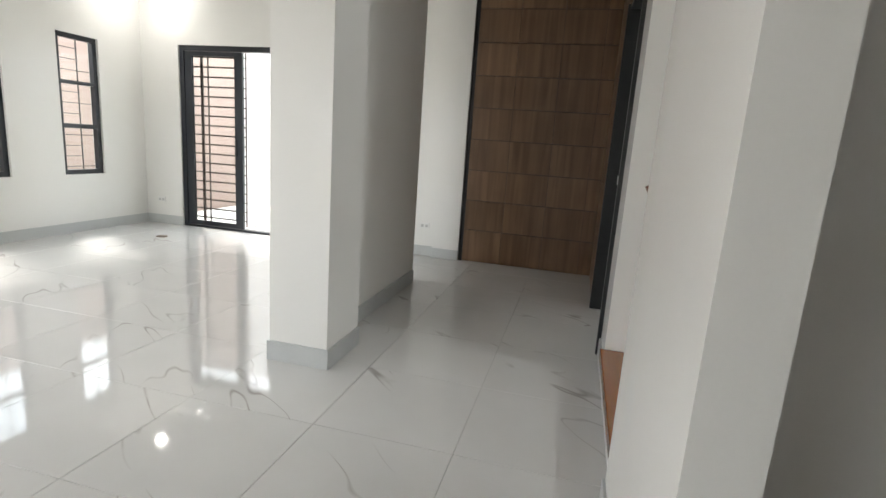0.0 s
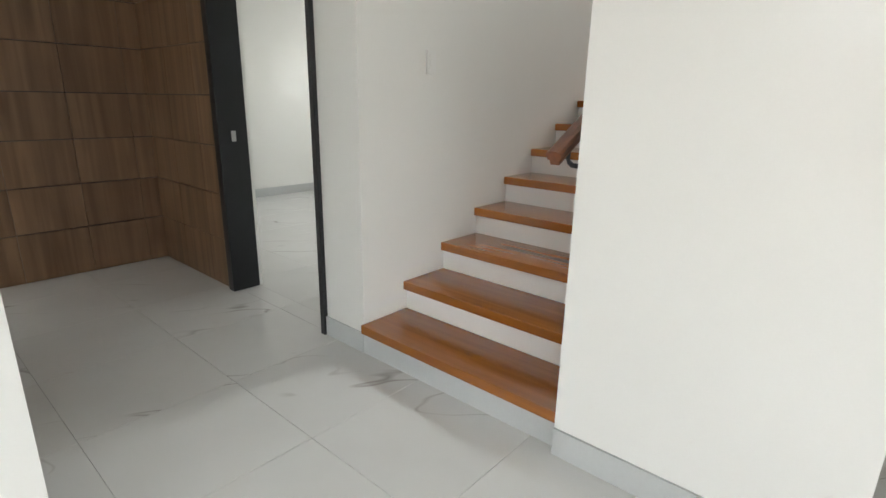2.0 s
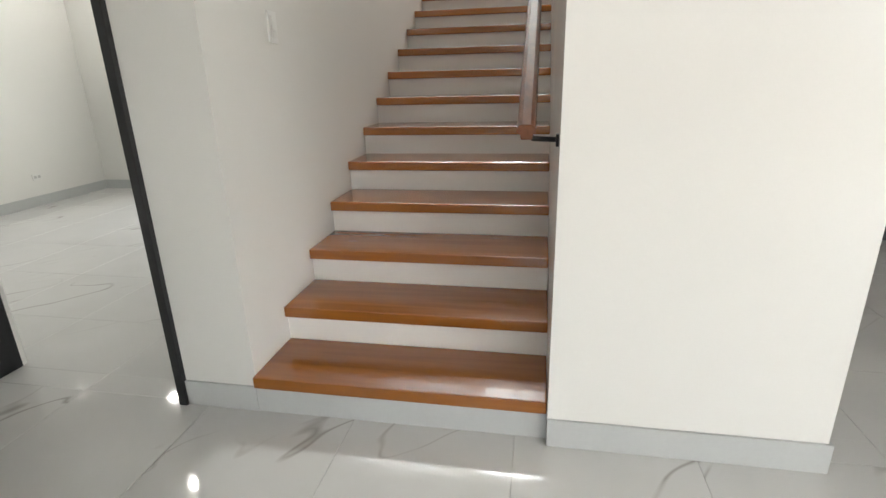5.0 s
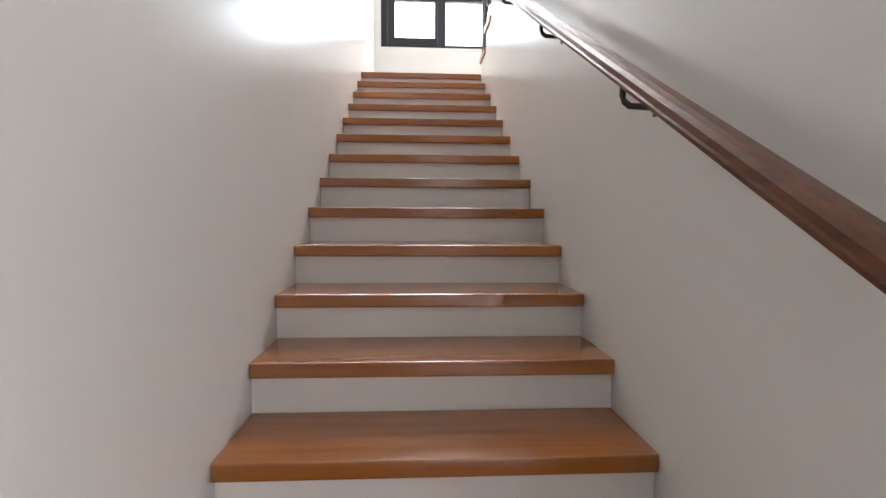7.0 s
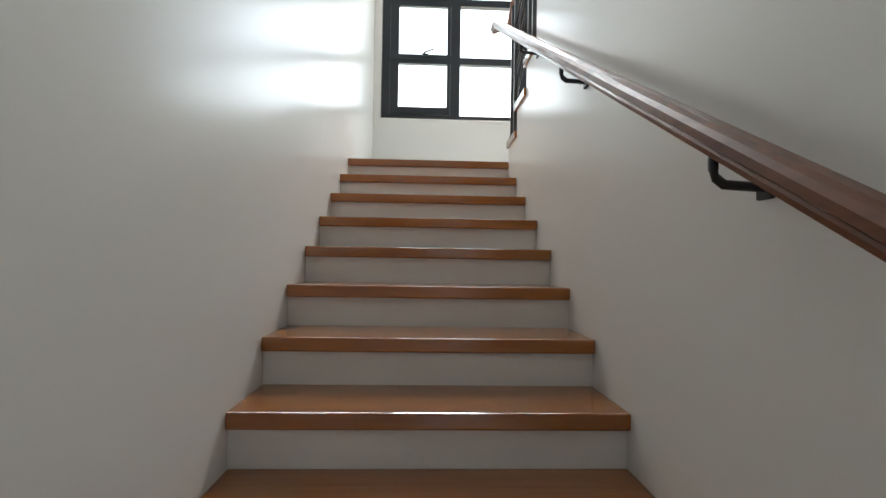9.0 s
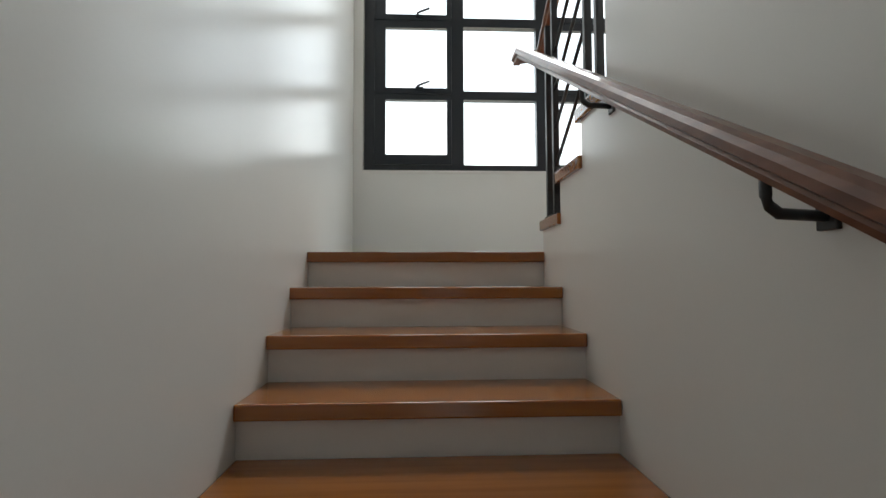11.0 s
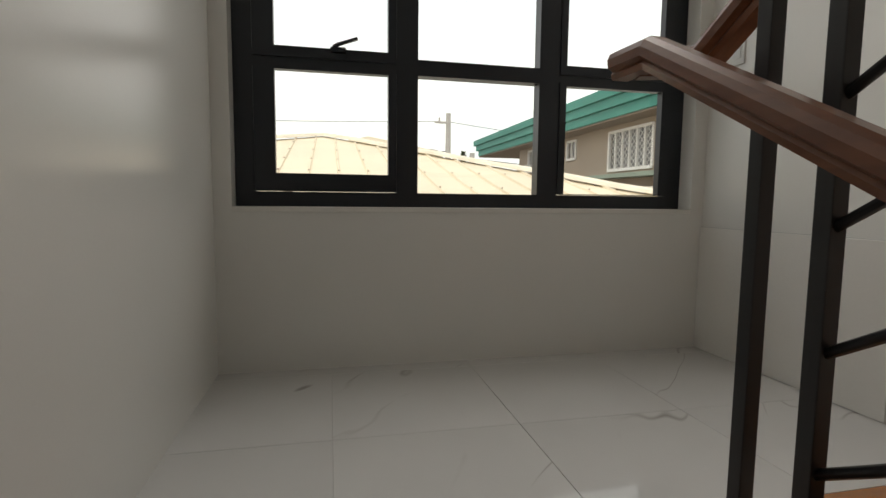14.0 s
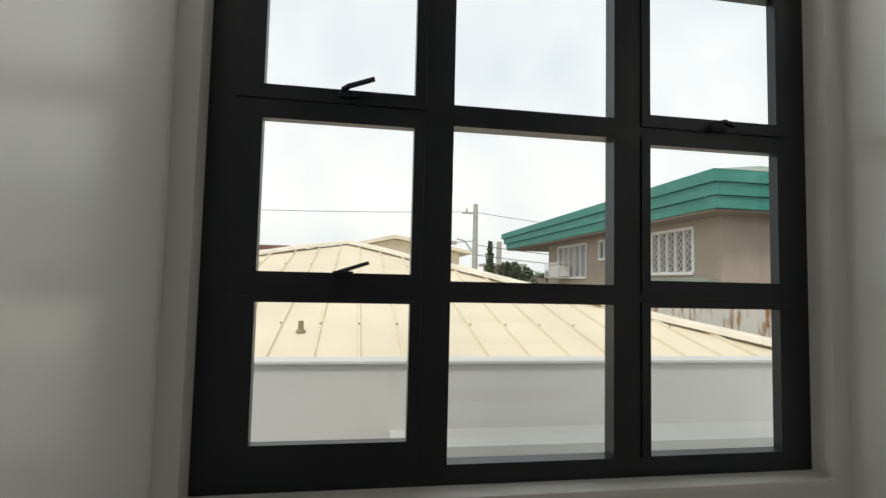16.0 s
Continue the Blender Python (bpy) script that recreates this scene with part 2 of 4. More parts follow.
CREAMROOF = rusty("cream_metal_roof", (0.72, 0.63, 0.47), (0.33, 0.17, 0.07), 0.28, rough=0.5)
PARAPET = material("light_grey_parapet", (0.56, 0.56, 0.54), 0.8, vary=0.06, scale=1.5, fine=40, bump=0.1)
GREEN = rusty("green_painted_fascia", (0.03, 0.215, 0.175), (0.07, 0.28, 0.235), 0.45, rough=0.6, stretch=(0.3, 0.3, 2))
GREENROOF = material("faded_green_roof", (0.24, 0.30, 0.25), 0.7, vary=0.15, scale=1.5)
BEIGE = material("weathered_beige_plaster", (0.36, 0.30, 0.245), 0.9, vary=0.12, scale=1.2, fine=20, bump=0.15)
SOFFIT = material("brown_soffit", (0.24, 0.19, 0.155), 0.9, vary=0.1, scale=2)
WHITEMETAL = material("white_painted_iron", (0.75, 0.74, 0.72), 0.5, vary=0.08)
CURTAIN = material("dark_curtained_glass", (0.30, 0.30, 0.30), 0.25, vary=0.45, scale=5, fine=14, bump=0.0)
RUSTWALL = rusty("rust_stained_white_wall", (0.72, 0.70, 0.64), (0.34, 0.17, 0.06), 0.50)
CONCRETE = material("pale_concrete", (0.42, 0.41, 0.39), 0.85, vary=0.12, scale=1.5, fine=30, bump=0.1)
LEAF = material("dull_green_leaf", (0.055, 0.085, 0.035), 0.6, vary=0.4, scale=4, per_piece=0.3)
BARK = material("grey_bark", (0.12, 0.10, 0.08), 0.9, vary=0.3, scale=9, bump=0.3)
BRICKROOF = material("dark_red_roof", (0.20, 0.085, 0.065), 0.8, vary=0.25, scale=3)
GROUND = material("dusty_ground", (0.26, 0.24, 0.20), 0.95, vary=0.25, scale=0.4, fine=8, bump=0.2)
PEBBLE = material("mixed_pebbles", (0.42, 0.36, 0.30), 0.8, vary=0.7, scale=9, fine=30, bump=0.3)
PINKWALL = material("pinkish_courtyard_wall", (0.36, 0.28, 0.25), 0.9, vary=0.05, scale=1.5)
WHITEWALL = material("white_courtyard_wall", (0.82, 0.82, 0.80), 0.85, vary=0.04, scale=1.5)


# ---- mesh helpers ----
def add_box(bm, x0, x1, y0, y1, z0, z1, bevel=0.0):
    vs = [bm.verts.new((x, y, z)) for x in (x0, x1) for y in (y0, y1) for z in (z0, z1)]
    fs = [bm.faces.new([vs[i] for i in f]) for f in ((0, 1, 3, 2), (4, 6, 7, 5), (0, 4, 5, 1), (2, 3, 7, 6), (0, 2, 6, 4), (1, 5, 7, 3))]
    if bevel:
        es = list({e for f in fs for e in f.edges})
        bmesh.ops.bevel(bm, geom=es, offset=bevel, segments=2, affect="EDGES", profile=0.6)


def finish(bm, name, mat, parent=None, at=(0, 0, 0)):
    """Makes an object of bm, whose vertices are in the world; its origin goes to the given place."""
    bmesh.ops.translate(bm, verts=bm.verts, vec=-Vector(at))
    bmesh.ops.recalc_face_normals(bm, faces=bm.faces)
    me = bpy.data.meshes.new(name)
    bm.to_mesh(me)
    bm.free()
    me.materials.append(mat)
    ob = new(name, me)
    if parent:
        ob.parent = parent
        ob.location = Vector(at) - parent.location
    else:
        ob.location = at
    return ob


def boxes(name, mat, lst, parent=None, bevel=0.0):
    bm = bmesh.new()
    for b in lst:
        add_box(bm, *b, bevel=bevel)
    x0, x1, y0, y1, z0, _ = lst[0]
    return finish(bm, name, mat, parent, ((x0 + x1) / 2, (y0 + y1) / 2, z0))


def base_empty(name, x, y, z):
    e = new(name)
    e.location = (x, y, z)
    e.empty_display_size = 0.1
    return e


def wall(name, axis, a0, a1, u0, u1, z0, z1, holes=(), mat=None, parent=None):
    """A slab across axis from a0 to a1, running u0 to u1 and z0 to z1, with rectangular holes (u0, u1, z0, z1) cut through it."""
    us = sorted({u0, u1, *[h[i] for h in holes for i in (0, 1)]})
    zs = sorted({z0, z1, *[h[i] for h in holes for i in (2, 3)]})
    solid = {}
    for i in range(len(us) - 1):
        for j in range(len(zs) - 1):
            cu, cz = (us[i] + us[i + 1]) / 2, (zs[j] + zs[j + 1]) / 2
            solid[i, j] = not any(h[0] < cu < h[1] and h[2] < cz < h[3] for h in holes)
    bm = bmesh.new()
    made = {}

    def v(a, u, z):
        k = (a, u, z)
        if k not in made:
            made[k] = bm.verts.new((a, u, z) if axis == "x" else (u, a, z))
        return made[k]
    for (i, j), s in solid.items():
        if not s:
            continue
        p, q, r, t = us[i], us[i + 1], zs[j], zs[j + 1]
        for a in (a0, a1):
            bm.faces.new([v(a, p, r), v(a, q, r), v(a, q, t), v(a, p, t)])
        for di, dj, e in ((-1, 0, ((p, r), (p, t))), (1, 0, ((q, r), (q, t))), (0, -1, ((p, r), (q, r))), (0, 1, ((p, t), (q, t)))):
            if not solid.get((i + di, j + dj), False):
                (ua, za), (ub, zb) = e
                bm.faces.new([v(a0, ua, za), v(a0, ub, zb), v(a1, ub, zb), v(a1, ua, za)])
    c = ((a0 + a1) / 2, (u0 + u1) / 2, z0) if axis == "x" else ((u0 + u1) / 2, (a0 + a1) / 2, z0)
    return finish(bm, name, mat or PAINT, parent, c)


def prism(name, mat, outline, axis, a0, a1, parent=None, at=None):
    """A polygon drawn across axis (pairs of the other two coordinates), drawn out from a0 to a1."""
    bm = bmesh.new()

    def p(a, u, w):
        return {"x": (a, u, w), "y": (u, a, w), "z": (u, w, a)}[axis]
    lo = [bm.verts.new(p(a0, *q)) for q in outline]
    hi = [bm.verts.new(p(a1, *q)) for q in outline]
    bm.faces.new(lo), bm.faces.new(hi[::-1])
    for i in range(len(lo)):
        j = (i + 1) % len(lo)
        bm.faces.new([lo[i], lo[j], hi[j], hi[i]])
    return finish(bm, name, mat, parent, at or tuple(lo[0].co))


def sweep(name, mat, profile, path, parent=None, smooth=False):
    """Draws a profile (side, up) along a path of points, mitred at its bends."""
    bm = bmesh.new()
    pts = [Vector(p) for p in path]
    rings = []
    for i, p in enumerate(pts):
        d0 = (pts[i] - pts[i - 1]).normalized() if i else None
        d1 = (pts[i + 1] - pts[i]).normalized() if i + 1 < len(pts) else None
        d = ((d0 or d1) + (d1 or d0)).normalized()
        ref = Vector((0, 0, 1)) if abs(d.z) < 0.95 else Vector((1, 0, 0))
        side = d.cross(ref).normalized()
        up = side.cross(d).normalized()
        k = 1.0
        if d0 and d1:
            k = 1 / max(0.5, math.cos(d0.angle(d1) / 2))
        rings.append([bm.verts.new(p + side * a + up * b * k) for a, b in profile])
    for r, s in zip(rings, rings[1:]):
        for i in range(len(profile)):
            j = (i + 1) % len(profile)
            f = bm.faces.new([r[i], r[j], s[j], s[i]])
            f.smooth = smooth
    bm.faces.new(rings[0]), bm.faces.new(rings[-1][::-1])
    return finish(bm, name, mat, parent, tuple(pts[0]))


def circle(r, n=10):
    return [(r * math.cos(2 * math.pi * i / n), r * math.sin(2 * math.pi * i / n)) for i in range(n)]


# ---- the plan ----
RISE, GO, NOSE0 = 0.17, 0.319, 0.224
STAIR_L, STAIR_R = 3.39, 2.20
LAND = 17 * RISE
CEILING, TOP = 2.92, 6.7
WEST, NORTH, SOUTH = -5.48, 6.0, -3.2
TREAD_T = 0.051


def structure(ob, label):
    return tagged(ob, label, kind="structure")


# floors: bedding with grout, the tiles lie on it
structure(boxes("floor", GROUT, [(WEST - 0.15, 7.1, SOUTH - 0.15, 8.2, -0.12, -0.004)]), "grey grout bed under polished marble tiles")
# the widest hole is an added opening out of view that lets skylight in
structure(wall("wall_west", "x", WEST - 0.15, WEST, SOUTH, NORTH, 0, CEILING, [(4.89, 5.39, 0.655, 2.17), (3.83, 4.33, 0.655, 2.17), (-2.8, 2.6, 0.0, 2.6)]), "white painted wall with narrow windows and an added unseen light opening")
structure(wall("wall_north", "y", NORTH, NORTH + 0.15, WEST - 0.15, 0.40, 0, CEILING, [(-4.93, -3.2, 0, 2.24)]), "white painted wall with a sliding door")
# unseen wall; its opening is added to light the south-facing sides
structure(wall("wall_south", "y", SOUTH - 0.15, SOUTH, WEST - 0.15, 3.8, 0, CEILING, [(-4.6, -2.4, 0.0, 2.25)]), "unseen white painted wall with an opening added for light")
structure(boxes("wall_pillar", PAINT, [(-1.52, -1.22, 5.93, NORTH, 0, CEILING)]), "white painted pilaster beside wood cladding")
structure(wall("wall_hall", "x", 0.25, 0.40, STAIR_L, NORTH, 0, CEILING, [(3.745, 4.80, 0, 2.4)]), "white painted wall with an open doorway")
structure(prism("wall_stair_north", PAINT, [(0.40, STAIR_L), (4.4, STAIR_L), (6.9, 3.364), (6.9, STAIR_L + 0.15), (0.40, STAIR_L + 0.15)], "z", 0, TOP), "tall white semi-gloss stairwell wall")
structure(boxes("wall_pier", PAINT, [(0.21, 0.335, 1.268, STAIR_R, 0, CEILING)]), "white painted pier beside the stair")
structure(wall("wall_window", "x", 6.9, 7.17, 0.79, STAIR_L + 0.15, 0, TOP, [(1.015, 3.288, 3.632, 6.2)]), "white painted wall with a large window")
structure(boxes("wall_landing", PAINT, [(0.25, 6.9, 0.79, 0.94, CEILING, TOP), (3.8, 6.9, 0.79, 0.94, 0, CEILING)]), "white painted stairwell wall")
structure(boxes("wall_stair_head", PAINT, [(0.25, 0.40, 0.94, STAIR_L, CEILING, TOP)]), "plain white wall over the stair opening")
structure(boxes("wall_kitchen", PAINT, [(3.65, 3.80, SOUTH, 2.08, 0, CEILING)]), "plain kitchen wall behind the cabinets")
structure(boxes("wall_room_north", PAINT, [(0.40, 4.65, 8.0, 8.15, 0, CEILING)]), "plain white bedroom wall")
# hole added out of view so that skylight brightens the bedroom
structure(wall("wall_room_east", "x", 4.5, 4.65, STAIR_L + 0.15, 8.0, 0, CEILING, [(4.6, 6.6, 0.9, 2.3)]), "plain white bedroom wall with an unseen opening added for skylight")
structure(boxes("wall_room_west", PAINT, [(0.25, 0.40, NORTH + 0.15, 8.15, 0, CEILING)]), "plain white bedroom wall")
structure(boxes("ceiling", CEIL, [(WEST - 0.15, 0.25, SOUTH - 0.15, NORTH + 0.15, CEILING, CEILING + 0.15)]), "white painted ceiling")
structure(boxes("ceiling_kitchen", CEIL, [(0.25, 3.8, SOUTH - 0.15, 0.79, CEILING, CEILING + 0.15)]), "white painted ceiling")
structure(boxes("ceiling_room", CEIL, [(0.25, 4.65, STAIR_L + 0.15, 8.15, CEILING, CEILING + 0.15)]), "white painted ceiling")
structure(boxes("ceiling_stair", CEIL, [(0.25, 7.1, 0.79, STAIR_L + 0.15, TOP, TOP + 0.15)]), "white painted stairwell ceiling")

# column and the thin wall behind it
structure(boxes("column", PAINT, [(-1.60, -1.242, 2.848, 3.262, 0, CEILING)], bevel=0.003), "white painted square column")
structure(boxes("wall_partition", PAINT, [(-1.56, -1.40, 3.262, 4.85, 0, CEILING)]), "white painted partition wall")

# the wall between the flights: full height, then stepped under the open end
UGO, URISE, UNOSE = 0.307, 0.186, 0.04
UPX = [5.378 - UGO * i for i in range(14)]  # nosings of the upper flight
UPZ = [3.049 + URISE * i for i in range(14)]  # tops of its treads
WALL_END, FULL = 5.362, 4.45
outline = [(0.335, 0.0), (WALL_END, 0.0), (WALL_END, UPZ[0] - TREAD_T)]
for k in range(3):
    xr = UPX[k + 1] - UNOSE if k < 2 else FULL
    outline += [(xr, UPZ[k] - TREAD_T), (xr, UPZ[k + 1] - TREAD_T if k < 2 else TOP)]
outline += [(0.335, TOP)]
structure(prism("wall_between_flights", PAINT, outline, "y", 2.08, STAIR_R), "white wall between the two stair flights")

# landing
structure(boxes("landing", GROUT, [(5.40, 6.9, 0.94, STAIR_L, LAND - 0.18, LAND - 0.055), (5.578, 6.9, 0.94, STAIR_L, LAND - 0.055, LAND - 0.004)]), "concrete stair landing under marble tiles")


# baseboards
def baseboard(x0, x1, y0, y1, h=0.115):
    structure(boxes("baseboard", BASE, [(x0, x1, y0, y1, 0, h)], bevel=0.002), "light grey tile baseboard")


bt = 0.012
baseboard(WEST, WEST + bt, 2.6, NORTH)
baseboard(WEST + bt, -4.93, NORTH - bt, NORTH)
baseboard(-3.2, -1.52, NORTH - bt, NORTH)
baseboard(-1.52, -1.22, 5.93 - bt, 5.93)
baseboard(-1.52 - bt, -1.52, 5.93 - bt, NORTH - bt)
baseboard(-1.60 - bt, -1.242 + bt, 2.848 - bt, 2.848)
baseboard(-1.242, -1.242 + bt, 2.848, 3.262)
baseboard(-1.60 - bt, -1.60, 2.848, 3.262)
baseboard(-1.40, -1.40 + bt, 3.262, 4.85)
baseboard(-1.56 - bt, -1.56, 3.262, 4.85)
baseboard(0.25 - bt, 0.25, STAIR_L, 3.72)
baseboard(0.21 - bt, 0.21, 1.268 - bt, STAIR_R)
baseboard(0.21, 0.335, 1.268 - bt, 1.268)
baseboard(0.40, 4.5, 8.0 - bt, 8.0)
baseboard(4.5 - bt, 4.5, STAIR_L + 0.15, 8.0 - bt)
baseboard(0.40, 0.40 + bt, 4.85, 8.0 - bt)
baseboard(0.335, 3.65, 2.08 - bt, 2.08)


# ---- the stairs ----
def tread(parent, x0, x1, y0, y1, top):
    return boxes("tread", TREAD, [(x0, x1, y0, y1, top - TREAD_T, top)], parent, bevel=0.006)


stair = base_empty("staircase", NOSE0, 2.8, 0)
tagged(stair, "straight stair with glossy varnished wooden treads and white risers", "staircase")
prof = [(NOSE0 + 0.03, 0.0)]
for k in range(1, 17):
    x = NOSE0 + 0.03 + GO * (k - 1)
    prof += [(x, RISE * k - TREAD_T), (x + GO, RISE * k - TREAD_T)]
prof += [(NOSE0 + 0.03 + GO * 16, LAND - TREAD_T), (5.398, LAND - TREAD_T), (5.398, LAND - 0.3), (0.9, 0.0)]
prism("riser_body", RISER, prof, "y", STAIR_R + 0.001, STAIR_L - 0.001, stair)
BACK = 5.575  # where the landing tiles begin
for k in range(1, 18):
    x = NOSE0 + GO * (k - 1)
    tread(stair, x, x + (GO + 0.028 if k < 17 else BACK - x), STAIR_R + 0.002, STAIR_L - 0.002, RISE * k)
tagged(boxes("riser_base", BASE, [(NOSE0 + 0.018, NOSE0 + 0.03, STAIR_R + 0.001, STAIR_L - 0.001, 0, RISE - TREAD_T)], stair), "light grey tile face of the lowest riser")

boxes("tread", TREAD, [(WALL_END + 0.002, BACK, 0.942, STAIR_R, LAND - TREAD_T, LAND)], stair, bevel=0.003)

upper = base_empty("upper_staircase", UPX[0], 1.6, LAND)
tagged(upper, "upper stair flight with varnished wooden treads and railing side", "staircase")
prof = [(UPX[0] - UNOSE, LAND - 0.05)]
for k in range(13):
    prof += [(UPX[k] - UNOSE, UPZ[k] - TREAD_T), (UPX[k + 1] - UNOSE, UPZ[k] - TREAD_T)]
xe = UPX[13] - UNOSE
prof += [(0.45, UPZ[12] - TREAD_T), (0.45, UPZ[12] - 0.3), (xe + 0.3, UPZ[12] - 0.3), (UPX[0] - 0.4, LAND - 0.05)]
prism("riser_body", RISER, prof, "y", 0.942, 2.078, upper)
for k in range(13):
    back = FULL + 0.002 if k == 2 else UPX[k + 1] - UNOSE
    tread(upper, back, UPX[k], 0.942, 2.216 if k < 3 else 2.078, UPZ[k])

# ---- handrails ----
RAILP = [(0.82 * a, 0.70 * b) for a, b in [(-0.020, -0.045), (0.020, -0.045), (0.024, -0.030), (0.020, -0.022), (0.034, -0.012), (0.036, 0.010), (0.030, 0.026), (0.016, 0.035),
         (-0.016, 0.035), (-0.030, 0.026), (-0.036, 0.010), (-0.034, -0.012), (-0.020, -0.022), (-0.024, -0.030)]]
SL = RISE / GO


def rail_z(x):
    return 1.440 + 0.541 * (x - 0.756)


RY = 2.303
hand = base_empty("handrail", 0.2, STAIR_R, 0.9)
tagged(hand, "reddish-brown moulded wooden handrail on black steel wall brackets", "handrail")
sweep("rail", RAILWOOD, RAILP, [(0.225, RY, rail_z(0.225)), (5.375, RY, rail_z(5.375)), (5.485, RY, 3.942)], hand)


def bracket(x):
    z = rail_z(x) - 0.05
    sweep("bracket", BLACK, circle(0.009), [(x, RY, z + 0.025), (x, RY, z - 0.014), (x, RY - 0.006, z - 0.03), (x, RY - 0.02, z - 0.041), (x, STAIR_R + 0.004, z - 0.045)], hand, True)
    boxes("bracket_plate", BLACK, [(x - 0.02, x + 0.02, STAIR_R, STAIR_R + 0.010, z - 0.066, z - 0.026)], hand, bevel=0.002)


for x in (0.33, 1.57, 2.495, 3.535, 4.395):
    bracket(x)

# railing of the upper flight's open end
rl = base_empty("stair_railing", 5.17, 2.197, UPZ[0])
tagged(rl, "black square-tube steel railing with slanted rods and wooden handrail", "railing")
US = URISE / UGO
PY = 2.197


def up_z(x):
    return 3.94 + US * (5.38 - x)


for x, k in ((5.23, 0), (5.108, 0), (4.645, 2), (4.52, 2)):
    boxes("post", BLACK, [(x - 0.014, x + 0.014, PY - 0.014, PY + 0.014, UPZ[k], up_z(x) - 0.03)], rl, bevel=0.002)
for xa, xb, k in ((5.265, 5.075, 0), (4.68, 4.485, 2)):
    boxes("base_plate", BLACK, [(xb, xa, PY - 0.018, PY + 0.018, UPZ[k], UPZ[k] + 0.006)], rl, bevel=0.001)
    for x in (xa - 0.065, xb + 0.065):
        bm = bmesh.new()
        bmesh.ops.create_cone(bm, cap_ends=True, segments=8, radius1=0.007, radius2=0.005, depth=0.006, matrix=Matrix.Translation((x, PY, UPZ[k] + 0.008)))
        finish(bm, "bolt", STEEL, rl, (x, PY, UPZ[k] + 0.006))
boxes("side_bracket", BLACK, [(4.98, 5.095, PY - 0.018, PY + 0.018, UPZ[1], UPZ[1] + 0.006)], rl, bevel=0.001)
for i in range(4):
    z = 3.28 + 0.178 * i
    sweep("rod", BLACK, circle(0.0085, 8), [(5.1, PY, z), (4.655, PY, z + US * 0.445)], rl, True)
sweep("rail", RAILWOOD, RAILP, [(5.435, 2.19, 3.94), (5.38, 2.19, up_z(5.38)), (4.455, 2.19, up_z(4.455))], rl)
# the level piece that joins both rails
sweep("rail_turn", RAILWOOD, RAILP, [(5.44, RY - 0.01, 3.938), (5.41, 2.20, 3.938)], rl)


# ---- the large window ----
win = base_empty("window_1", 7.02, 2.15, 3.632)
structure(win, "large black aluminium grid window with casement sashes")
rows = [(3.702, 4.257), (4.331, 4.886), (4.963, 5.518), (5.594, 6.12)]
cols = [(2.56, 3.205), (1.842, 2.458), (1.10, 1.735)]
wall("frame", "x", 7.0, 7.07, 1.015, 3.288, 3.632, 6.2, [(a, b, c, d) for a, b in cols for c, d in rows], DARKFRAME, win)
for (a, b, p, q) in ((2.56, 3.205, 2.60, 3.112), (1.10, 1.735, 1.151, 1.698)):
    for r, (c, d) in enumerate(rows):
        lo = 0.084 if (r == 0 and a > 2) else (0.02 if r else 0.006)
        hi = 0.02
        sash = wall("sash", "x", 6.992, 7.035, a + 0.002, b - 0.002, c - 0.028 if r else c + 0.002, d + 0.012, [(p, q, c + lo, d - hi + (0.012 if r == 0 else 0))], DARKFRAME, win)
for ci, (a, b) in enumerate(cols):
    for c, d in rows:
        g = boxes("pane", GLASS, [(7.04, 7.046, a, b, c, d)], win)
        g.visible_shadow = False


def casement_handle(y, z, flip=False):
    s = -1 if flip else 1
    boxes("handle_base", DARKFRAME, [(6.975, 6.992, y - 0.035, y + 0.035, z - 0.012, z + 0.012)], win, bevel=0.004)
    sweep("handle", DARKFRAME, [(-0.010, -0.005), (0.010, -0.005), (0.008, 0.006), (-0.008, 0.006)],
          [(6.955, y + 0.02 * s, z + 0.004), (6.94, y, z + 0.012), (6.93, y - 0.085 * s, z + 0.04)] if not flip else [(6.955, y + 0.05, z + 0.006), (6.945, y, z + 0.018), (6.955, y - 0.05, z + 0.004)], win)


casement_handle(2.83, 4.345)
casement_handle(2.83, 4.965)
casement_handle(1.42, 4.945, True)
sill = structure(boxes("sill", RISER, [(6.895, 6.999, 1.016, 3.287, 3.61, 3.634)], bevel=0.003), "white painted window sill")


# ---- switches and outlets ----
def wall_plate(name, label, x, y, z, w, h, normal, rockers, mat=PLASTIC):
    e = base_empty(name, x, y, z - h / 2)
    tagged(e, label, "switch" if "switch" in name else "outlet")
    nx, ny = normal

    def bx(part, u0, u1, z0, z1, d0, d1, m):
        xs = sorted((x + nx * d0, x + nx * d1)) if nx else (x + u0, x + u1)
        ys = sorted((y + ny * d0, y + ny * d1)) if ny else (y + u0, y + u1)
        boxes(part, m, [(*xs, *ys, z0, z1)], e, bevel=0.0015)
    bx("plate", -w / 2, w / 2, z - h / 2, z + h / 2, 0, 0.009, mat)
    n = max(1, len(rockers))
    for i, r in enumerate(rockers):
        u, zz, rw, rh, m = r
        bx("rocker", u - rw / 2, u + rw / 2, z + zz - rh / 2, z + zz + rh / 2, 0.009, 0.013, m)


